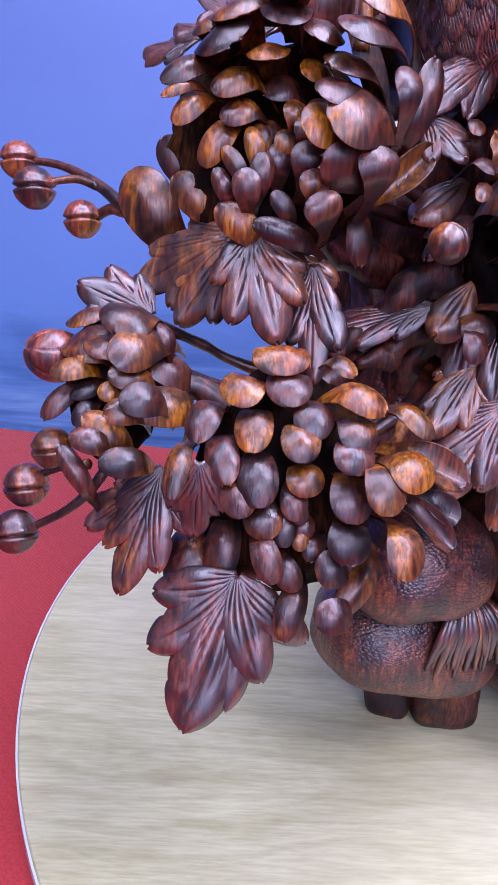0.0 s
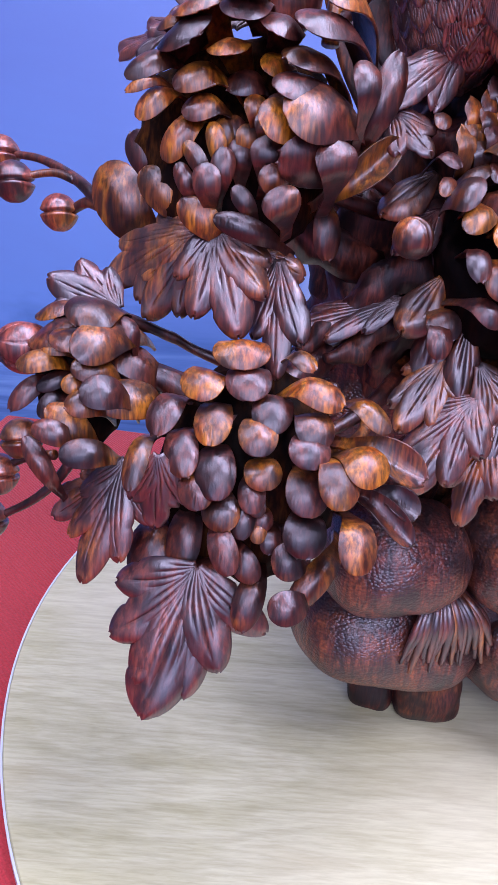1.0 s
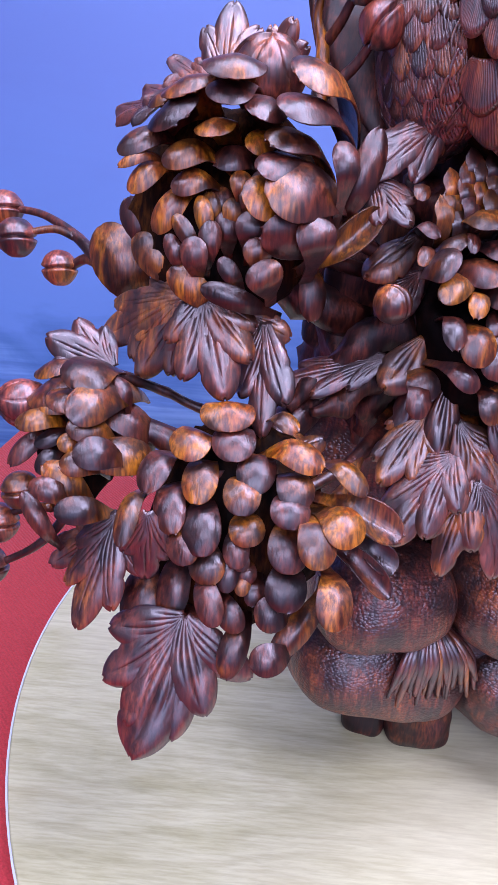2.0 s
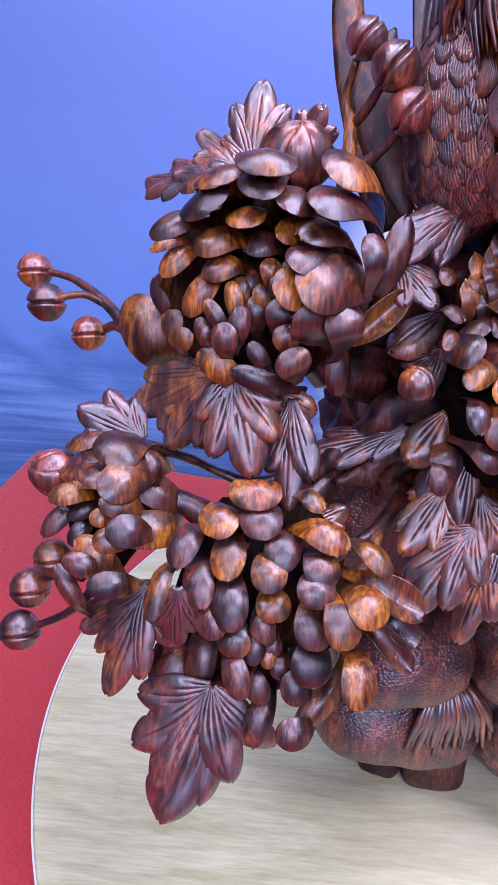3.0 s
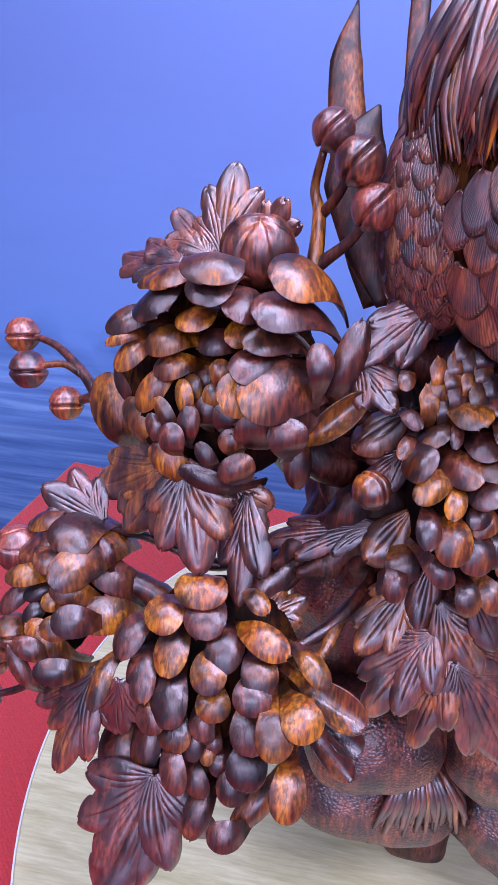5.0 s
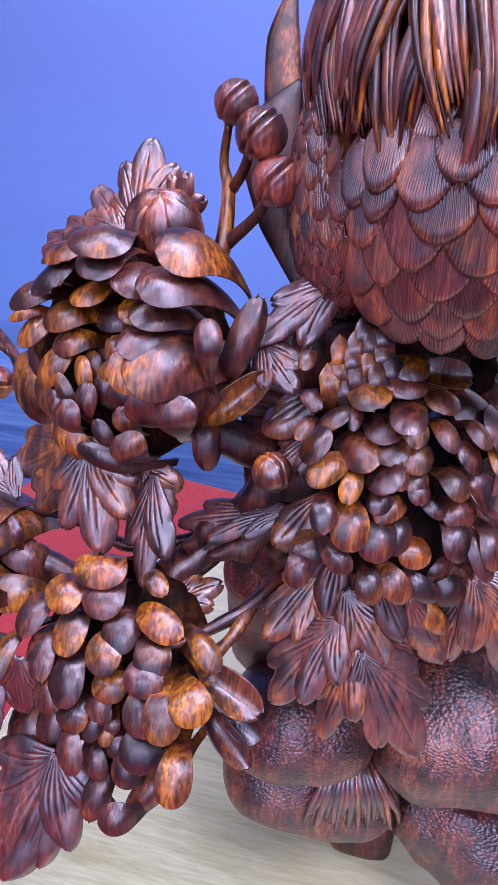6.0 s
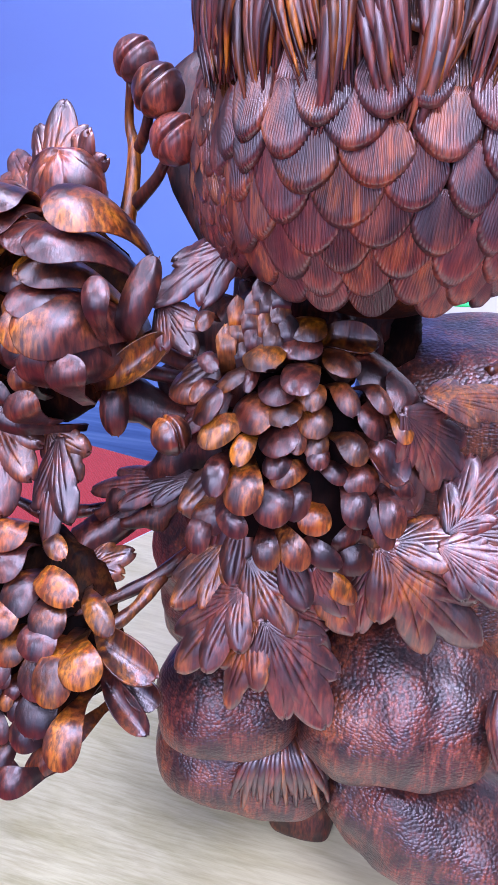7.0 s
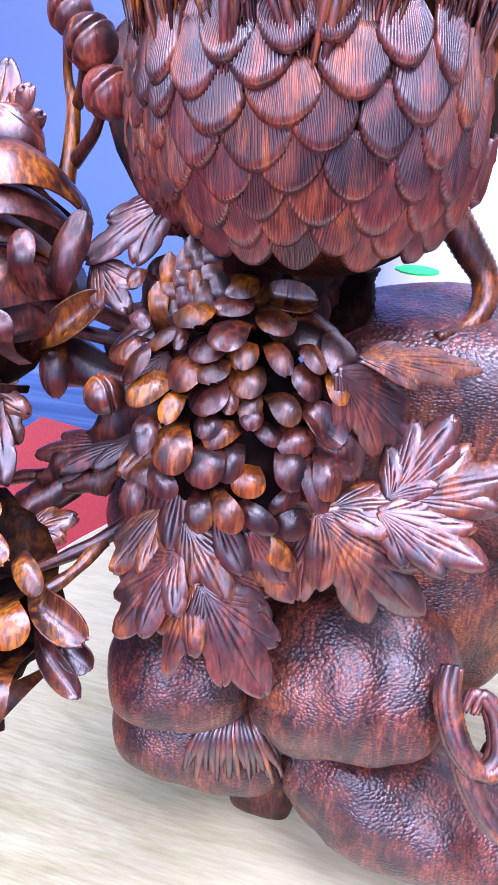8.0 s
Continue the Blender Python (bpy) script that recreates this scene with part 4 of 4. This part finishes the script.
stem("branch", [(0.02, 0.60, 0.58), (0.06, 0.62, 0.53), (0.13, 0.64, 0.49)], [0.02, 0.018, 0.02], lump=0.4)

stem("branch", [(0.175, 0.60, 0.50), (0.135, 0.59, 0.492), (0.10, 0.578, 0.462), (0.075, 0.56, 0.44)], [0.016, 0.014, 0.010, 0.006], lump=0.9, mat=WOOD_DULL)
stem("branch", [(0.17, 0.605, 0.465), (0.14, 0.588, 0.452), (0.115, 0.57, 0.44), (0.095, 0.56, 0.437)], [0.014, 0.011, 0.009, 0.005], lump=0.9, mat=WOOD_DULL)
stem("branch", [(0.15, 0.61, 0.40), (0.155, 0.602, 0.44), (0.175, 0.60, 0.48), (0.18, 0.60, 0.53)], [0.014, 0.012, 0.012, 0.01], lump=0.9, mat=WOOD_DULL)

# tall blades behind
def blade(points, widths, face):
    """A long tapering leaf blade with a raised spine."""
    rows = []
    line = [Vector(p) for p in points]
    ext = [2 * line[0] - line[1]] + line + [2 * line[-1] - line[-2]]
    for i in range(33):
        t = i / 32 * (len(line) - 1)
        k = min(int(t), len(line) - 2)
        u = t - k
        p0, p1, p2, p3 = ext[k:k + 4]
        p = 0.5 * ((2 * p1) + (p2 - p0) * u + (2 * p0 - 5 * p1 + 4 * p2 - p3) * u * u + (3 * p1 - p0 - 3 * p2 + p3) * u ** 3)
        w = widths[k] * (1 - u) + widths[k + 1] * u
        d = ((p2 - p0) * (1 - u) + (p3 - p1) * u).normalized()
        side = d.cross(Vector(face)).normalized()
        n = side.cross(d)
        rows.append([p + side * w * s + n * w * 0.35 * (1 - s * s) for s in (-1, -0.75, -0.4, 0, 0.4, 0.75, 1)])
    v, f = sheet(rows, 0.006)
    return part("blade_leaf", mesh_of("blade_leaf", v, f, WOOD_DULL), carving, Matrix())


blade([(0.136, 0.751, 0.605), (0.115, 0.774, 0.651), (0.091, 0.817, 0.731), (0.079, 0.854, 0.797), (0.083, 0.883, 0.845)], [0.0154, 0.0185, 0.0185, 0.0149, 0.001], (0.09, -0.96, 0.26))
blade([(0.138, 0.662, 0.634), (0.121, 0.684, 0.676), (0.108, 0.706, 0.718), (0.107, 0.724, 0.749), (0.117, 0.741, 0.773)], [0.0045, 0.0201, 0.0277, 0.0187, 0.0013], (0.1, -0.96, 0.26))
blade([(0.157, 0.741, 0.71), (0.143, 0.762, 0.75), (0.141, 0.781, 0.782), (0.14, 0.803, 0.818), (0.139, 0.824, 0.855)], [0.0019, 0.0046, 0.007, 0.0084, 0.0084], (0.06, -0.99, 0.13))
blade([(0.166, 0.733, 0.713), (0.155, 0.752, 0.749), (0.154, 0.77, 0.78), (0.16, 0.791, 0.811), (0.171, 0.817, 0.851)], [0.0023, 0.0055, 0.0073, 0.0091, 0.0091], (0.04, -0.99, 0.14))
blade([(0.164, 0.742, 0.749), (0.17, 0.758, 0.773), (0.179, 0.776, 0.801), (0.191, 0.795, 0.828), (0.202, 0.814, 0.856)], [0.0031, 0.0067, 0.0081, 0.0081, 0.0072], (0.02, -0.99, 0.1))
blade([(0.15, 0.789, 0.782), (0.163, 0.814, 0.819), (0.18, 0.839, 0.856)], [0.0047, 0.0094, 0.0094], (0.03, -1, 0.03))

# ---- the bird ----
# near-black body: shade between the feathers is put into its colour
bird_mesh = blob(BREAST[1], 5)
bird_mesh.materials.append(WOOD_DARK_SHADE)
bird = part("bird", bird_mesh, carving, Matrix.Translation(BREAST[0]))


def feather_mesh(ribs=19, ridge=0.022, name="feather"):
    rows = []
    nt, nr = ribs * 4, 9
    for j in range(nr + 1):
        k = j / nr
        row = []
        for i in range(nt + 1):
            u = 2 * i / nt - 1
            th = u * 0.9
            tip = 0.55 * math.cos(u * math.pi / 2) ** 0.55
            y = 0.5 - (0.45 + tip) * k
            x = u * 0.5 * (0.5 + 0.5 * k ** 0.6)
            z = 0.1 * k + 0.14 * (1 - u * u) * (0.4 + 0.6 * k) + ridge * math.cos(math.pi * 2 * i / 4) * (0.25 + 0.75 * k) * (1 if k < 0.8 else 0.0) - (0.07 if j == nr else 0)
            row.append((x, y, z))
        rows.append(row)
    v, f = sheet(rows, -0.05)
    return mesh_of(name, v, f, WOOD_FEATHER)


FEATHER = feather_mesh()


def feather(place, turn, width, length):
    return part("feather", FEATHER, bird, pose(*place, *turn) @ Matrix.Diagonal((width * 1.12, length * 1.05, 0.052, 1)))

feather((0.275, 0.524, 0.767), (80, 0, 6), 0.0287, 0.0301)
feather((0.306, 0.53, 0.75), (87, 0, 25), 0.0336, 0.0324)
feather((0.326, 0.543, 0.762), (83, 0, 37), 0.0275, 0.0298)
feather((0.262, 0.521, 0.752), (86, 0, -3), 0.0316, 0.0290)
feather((0.274, 0.522, 0.736), (93, 0, 5), 0.0356, 0.0300)
feather((0.237, 0.526, 0.732), (95, 0, -18), 0.0373, 0.0353)
feather((0.227, 0.53, 0.748), (88, 0, -24), 0.0326, 0.0363)
feather((0.204, 0.543, 0.739), (92, 0, -38), 0.0264, 0.0404)
feather((0.26, 0.524, 0.717), (101, 0, -4), 0.0373, 0.0363)
feather((0.293, 0.526, 0.726), (97, 0, 17), 0.0324, 0.0321)
feather((0.322, 0.541, 0.724), (98, 0, 35), 0.0299, 0.0365)
feather((0.336, 0.55, 0.74), (91, 0, 43), 0.0329, 0.0374)
feather((0.225, 0.533, 0.718), (101, 0, -26), 0.0362, 0.0441)
feather((0.196, 0.552, 0.721), (99, 0, -43), 0.0308, 0.0396)
feather((0.241, 0.532, 0.699), (109, 0, -16), 0.0358, 0.0388)
feather((0.277, 0.527, 0.706), (106, 0, 7), 0.0342, 0.0344)
feather((0.309, 0.538, 0.702), (107, 0, 28), 0.0330, 0.0350)
feather((0.347, 0.564, 0.72), (99, 0, 50), 0.0283, 0.0449)
feather((0.338, 0.56, 0.703), (106, 0, 46), 0.0309, 0.0444)
feather((0.259, 0.532, 0.69), (113, 0, -5), 0.0313, 0.0381)
feather((0.291, 0.537, 0.688), (114, 0, 17), 0.0333, 0.0374)
feather((0.321, 0.554, 0.684), (114, 0, 37), 0.0344, 0.0445)
feather((0.209, 0.546, 0.703), (106, 0, -36), 0.0308, 0.0423)
feather((0.226, 0.545, 0.682), (115, 0, -27), 0.0359, 0.0456)
feather((0.245, 0.544, 0.672), (121, 0, -15), 0.0323, 0.0455)
feather((0.272, 0.54, 0.674), (120, 0, 4), 0.0306, 0.0375)
feather((0.301, 0.551, 0.669), (122, 0, 25), 0.0320, 0.0403)
feather((0.345, 0.579, 0.683), (113, 0, 53), 0.0316, 0.0480)
feather((0.356, 0.583, 0.701), (105, 0, 58), 0.0257, 0.0497)
feather((0.356, 0.574, 0.74), (91, 0, 56), 0.0217, 0.0461)
feather((0.364, 0.591, 0.718), (99, 0, 62), 0.0192, 0.0440)
feather((0.203, 0.574, 0.665), (121, 0, -45), 0.0420, 0.0408)
feather((0.22, 0.569, 0.654), (128, 0, -35), 0.0422, 0.0376)
feather((0.247, 0.557, 0.653), (130, 0, -15), 0.0317, 0.0336)
feather((0.276, 0.555, 0.653), (130, 0, 8), 0.0284, 0.0302)
feather((0.328, 0.575, 0.663), (122, 0, 46), 0.0317, 0.0383)
feather((0.313, 0.573, 0.651), (129, 0, 37), 0.0313, 0.0335)
feather((0.35, 0.61, 0.659), (122, 0, 64), 0.0315, 0.0376)
feather((0.36, 0.61, 0.677), (114, 0, 66), 0.0268, 0.0451)
feather((0.191, 0.555, 0.741), (91, 0, -46), 0.0277, 0.0364)
feather((0.205, 0.543, 0.754), (86, 0, -37), 0.0282, 0.0396)
feather((0.245, 0.525, 0.761), (82, 0, -13), 0.0289, 0.0293)
feather((0.294, 0.528, 0.77), (79, 0, 17), 0.0253, 0.0271)
feather((0.346, 0.561, 0.758), (85, 0, 49), 0.0205, 0.0374)
feather((0.369, 0.623, 0.687), (110, 0, 72), 0.0238, 0.0398)
feather((0.193, 0.571, 0.683), (113, 0, -49), 0.0343, 0.0343)
feather((0.182, 0.566, 0.728), (96, 0, -52), 0.0289, 0.0325)
feather((0.34, 0.604, 0.651), (126, 0, 59), 0.0280, 0.0348)

# filler scales on the bird's flanks and belly
rng = random.Random(4)
c, r = BREAST
for row in range(9):
    el = -0.95 + row * 0.2
    for k in range(16):
        az = 2 * math.pi * (k + 0.5 * (row % 2)) / 16
        if math.sin(az) < 0.15 and el < -0.1:
            continue
        d = Vector((math.cos(el) * math.cos(az), math.cos(el) * math.sin(az), math.sin(el)))
        p = Vector((c.x + r[0] * d.x, c.y + r[1] * d.y, c.z + r[2] * d.z))
        n = Vector((d.x / r[0], d.y / r[1], d.z / r[2])).normalized()
        up = (Vector((0, 0, 1)) - n * n.z).normalized()
        side = up.cross(n)
        m = Matrix((side, up, n)).transposed().to_4x4()
        m.translation = p - n * 0.004
        part("feather", FEATHER, bird, m @ Matrix.Diagonal((0.036, 0.04, 0.03, 1)))


def plume(points, w):
    v, f = tube(points, [w * 0.8, w, w * 1.05, w * 0.85, w * 0.15], sides=7, steps=6)
    return part("neck_plume", mesh_of("neck_plume", v, f, WOOD_FEATHER if w > 0.0036 else WOOD), bird, Matrix())


for lock in range(46):
    layer = lock // 23
    az0 = radians(-176 + 168 * (lock % 23 + 0.5 * layer) / 22)
    tip0 = -0.02 + rng.uniform(0.0, 0.12) + 0.13 * layer
    swing, phase = rng.uniform(-0.12, 0.2), rng.uniform(0, 6)
    for k in range(7):
        off = (k - 3) * 0.026
        tip = tip0 + 0.025 * abs(k - 3) + rng.uniform(-0.03, 0.03)
        pts = []
        for q, out in ((0.0, 0.010), (0.3, 0.016), (0.58, 0.016), (0.82, 0.012), (1.0, 0.004)):
            el = 1.3 + (tip - 1.3) * q
            az = az0 + off * (1 - 0.55 * q * q) / max(0.3, math.cos(el)) ** 0.5 + swing * q + 0.09 * math.sin(q * 5 + phase)
            d = Vector((math.cos(el) * math.cos(az), math.cos(el) * math.sin(az), math.sin(el)))
            h = out + 0.006 * layer + 0.003 * math.sin(k * 2.4 + lock)
            pts.append(c + Vector(((r[0] + h) * d.x, (r[1] + h) * d.y, (r[2] + h) * d.z)))
        plume(pts, rng.uniform(0.0028, 0.0048))

# folded wing covered in overlapping feathers with raised barbs
wing_pose = pose(0.174, 0.650, 0.716, -8, 4, 20)
wing_size = Vector((0.042, 0.070, 0.088))
# wing core takes the same painted shade under its feathers
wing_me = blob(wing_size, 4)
wing_me.materials.append(WOOD_DARK_SHADE)
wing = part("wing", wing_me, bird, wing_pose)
WING_FEATHER = feather_mesh(11, 0.13, "wing_feather")
for row in range(13):
    el = -1.25 + row * 0.2
    count = max(5, int(19 * math.cos(el)))
    for k in range(count):
        az = 2 * math.pi * (k + 0.5 * (row % 2)) / count
        d = Vector((math.cos(el) * math.cos(az), math.cos(el) * math.sin(az), math.sin(el)))
        p = Vector([a * b for a, b in zip(wing_size, d)])
        n = Vector([b / a for a, b in zip(wing_size, d)]).normalized()
        if (wing_pose.to_3x3() @ n).y > 0.45:
            continue
        up = (Vector((0, 0.25, 1)) - n * (n.z + 0.25 * n.y)).normalized()
        m = Matrix((up.cross(n), up, n)).transposed().to_4x4()
        m.translation = p - n * 0.001
        part("wing_feather", WING_FEATHER, bird, wing_pose @ m @ Matrix.Diagonal((0.030, 0.036, 0.013, 1)))

# legs
v, f = tube([(0.354, 0.753, 0.627), (0.371, 0.751, 0.604), (0.386, 0.748, 0.584), (0.389, 0.737, 0.564), (0.379, 0.719, 0.55), (0.359, 0.694, 0.549)], [0.014, 0.013, 0.011, 0.010, 0.008, 0.004], sides=12, steps=11, ring=0.07)
part("leg", mesh_of("leg", v, f, WOOD), bird, Matrix())
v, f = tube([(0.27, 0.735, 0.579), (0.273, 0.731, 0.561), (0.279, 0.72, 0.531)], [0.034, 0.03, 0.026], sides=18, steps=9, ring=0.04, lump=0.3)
part("leg", mesh_of("leg", v, f, WOOD_DARK_SHADE), bird, Matrix())

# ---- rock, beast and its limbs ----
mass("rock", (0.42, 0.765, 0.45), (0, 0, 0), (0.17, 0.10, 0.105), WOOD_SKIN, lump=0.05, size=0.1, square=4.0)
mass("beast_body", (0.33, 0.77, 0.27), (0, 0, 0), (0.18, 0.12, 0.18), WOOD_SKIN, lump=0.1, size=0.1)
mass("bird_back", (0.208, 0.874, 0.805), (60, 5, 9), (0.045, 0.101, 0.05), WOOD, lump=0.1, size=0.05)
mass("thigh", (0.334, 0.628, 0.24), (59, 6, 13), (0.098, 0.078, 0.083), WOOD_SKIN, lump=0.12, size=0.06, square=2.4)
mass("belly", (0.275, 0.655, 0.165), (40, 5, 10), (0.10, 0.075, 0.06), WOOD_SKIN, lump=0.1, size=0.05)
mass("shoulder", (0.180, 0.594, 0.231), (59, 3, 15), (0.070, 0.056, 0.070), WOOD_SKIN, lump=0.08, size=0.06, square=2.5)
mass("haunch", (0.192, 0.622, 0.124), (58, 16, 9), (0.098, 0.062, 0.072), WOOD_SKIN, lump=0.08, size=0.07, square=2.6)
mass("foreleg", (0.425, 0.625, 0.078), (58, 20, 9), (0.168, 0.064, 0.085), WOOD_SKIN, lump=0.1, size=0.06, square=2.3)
CURL = [(0.413, 0.588, 0.315), (0.414, 0.574, 0.291), (0.428, 0.559, 0.26), (0.449, 0.553, 0.241), (0.462, 0.564, 0.253), (0.454, 0.579, 0.28), (0.438, 0.584, 0.295), (0.432, 0.574, 0.283)]
TAIL = [(0.425, 0.572, 0.262), (0.441, 0.556, 0.228), (0.458, 0.546, 0.204), (0.480, 0.541, 0.185), (0.505, 0.545, 0.175)]
for k in range(6):
    dx, dy, dz = 0.006 * math.cos(k * 1.05), -0.004 * math.sin(k * 1.05), 0.006 * math.sin(k * 1.05)
    stem("curl", [(x + dx, y + dy, z + dz) for x, y, z in CURL], [0.003, 0.0055, 0.006, 0.006, 0.0058, 0.005, 0.004, 0.002], steps=16, ring=0.14, mat=WOOD_FEATHER)
    stem("curl", [(x + dx, y + dy, z + dz) for x, y, z in TAIL], [0.004, 0.006, 0.006, 0.0055, 0.003], steps=16, ring=0.14, mat=WOOD_FEATHER)


def hair_tuft(points, w):
    v, f = tube(points, [w * 0.7, w, w * 1.1, w * 0.5], sides=8)
    return part("hair_tuft", mesh_of("hair_tuft", v, f, WOOD_LEAF), carving, Matrix())


for k in range(30):
    f, deep = k % 15 / 14 + 0.03 * (k // 15), 0.004 * (k // 15)
    drop = 0.138 + 0.012 * math.sin(2.3 * k) + 0.012 * abs(f - 0.4)
    hair_tuft([(0.219 + 0.022 * f, 0.580 + 0.012 * f + deep, 0.203), (0.208 + 0.048 * f, 0.558 + 0.016 * f + deep, 0.196), (0.200 + 0.070 * f, 0.547 + 0.02 * f + deep, 0.178), (0.193 + 0.086 * f + 0.003 * math.sin(5 * k), 0.548 + 0.022 * f + deep, drop)], 0.0032 + 0.0016 * (k * 7 % 5) / 4)
mass("foot", (0.245, 0.65, 0.04), (0, 0, 8), (0.038, 0.046, 0.042), WOOD_DULL, lump=0.1, size=0.04, square=4.0)
mass("foot", (0.19, 0.655, 0.03), (0, 0, -8), (0.027, 0.036, 0.031), WOOD_DULL, lump=0.1, size=0.04, square=3.5)
mass("foot", (0.52, 0.69, 0.045), (0, 0, 0), (0.05, 0.05, 0.046), WOOD_DULL, lump=0.1, size=0.04, square=4.0)
mass("foot", (0.40, 0.85, 0.09), (0, 0, 0), (0.06, 0.06, 0.092), WOOD_DULL, lump=0.1, size=0.04, square=4.0)

# green tape on the rock
tape = [(0.02 * math.cos(2 * math.pi * i / 24) * (1 + 0.06 * math.sin(3 * i)), 0.013 * math.sin(2 * math.pi * i / 24), 0) for i in range(24)]
tv = tape + [(x, y, 0.0015) for x, y, z in tape]
tf = [tuple(reversed(range(24))), tuple(range(24, 48))] + [(i, (i + 1) % 24, 24 + (i + 1) % 24, 24 + i) for i in range(24)]
tagged(new("green_tape", mesh_of("green_tape", tv, tf, GREEN, False)), "scrap of bright green tape on the carved rock", "tape").location = (0.327, 0.83, 0.556)
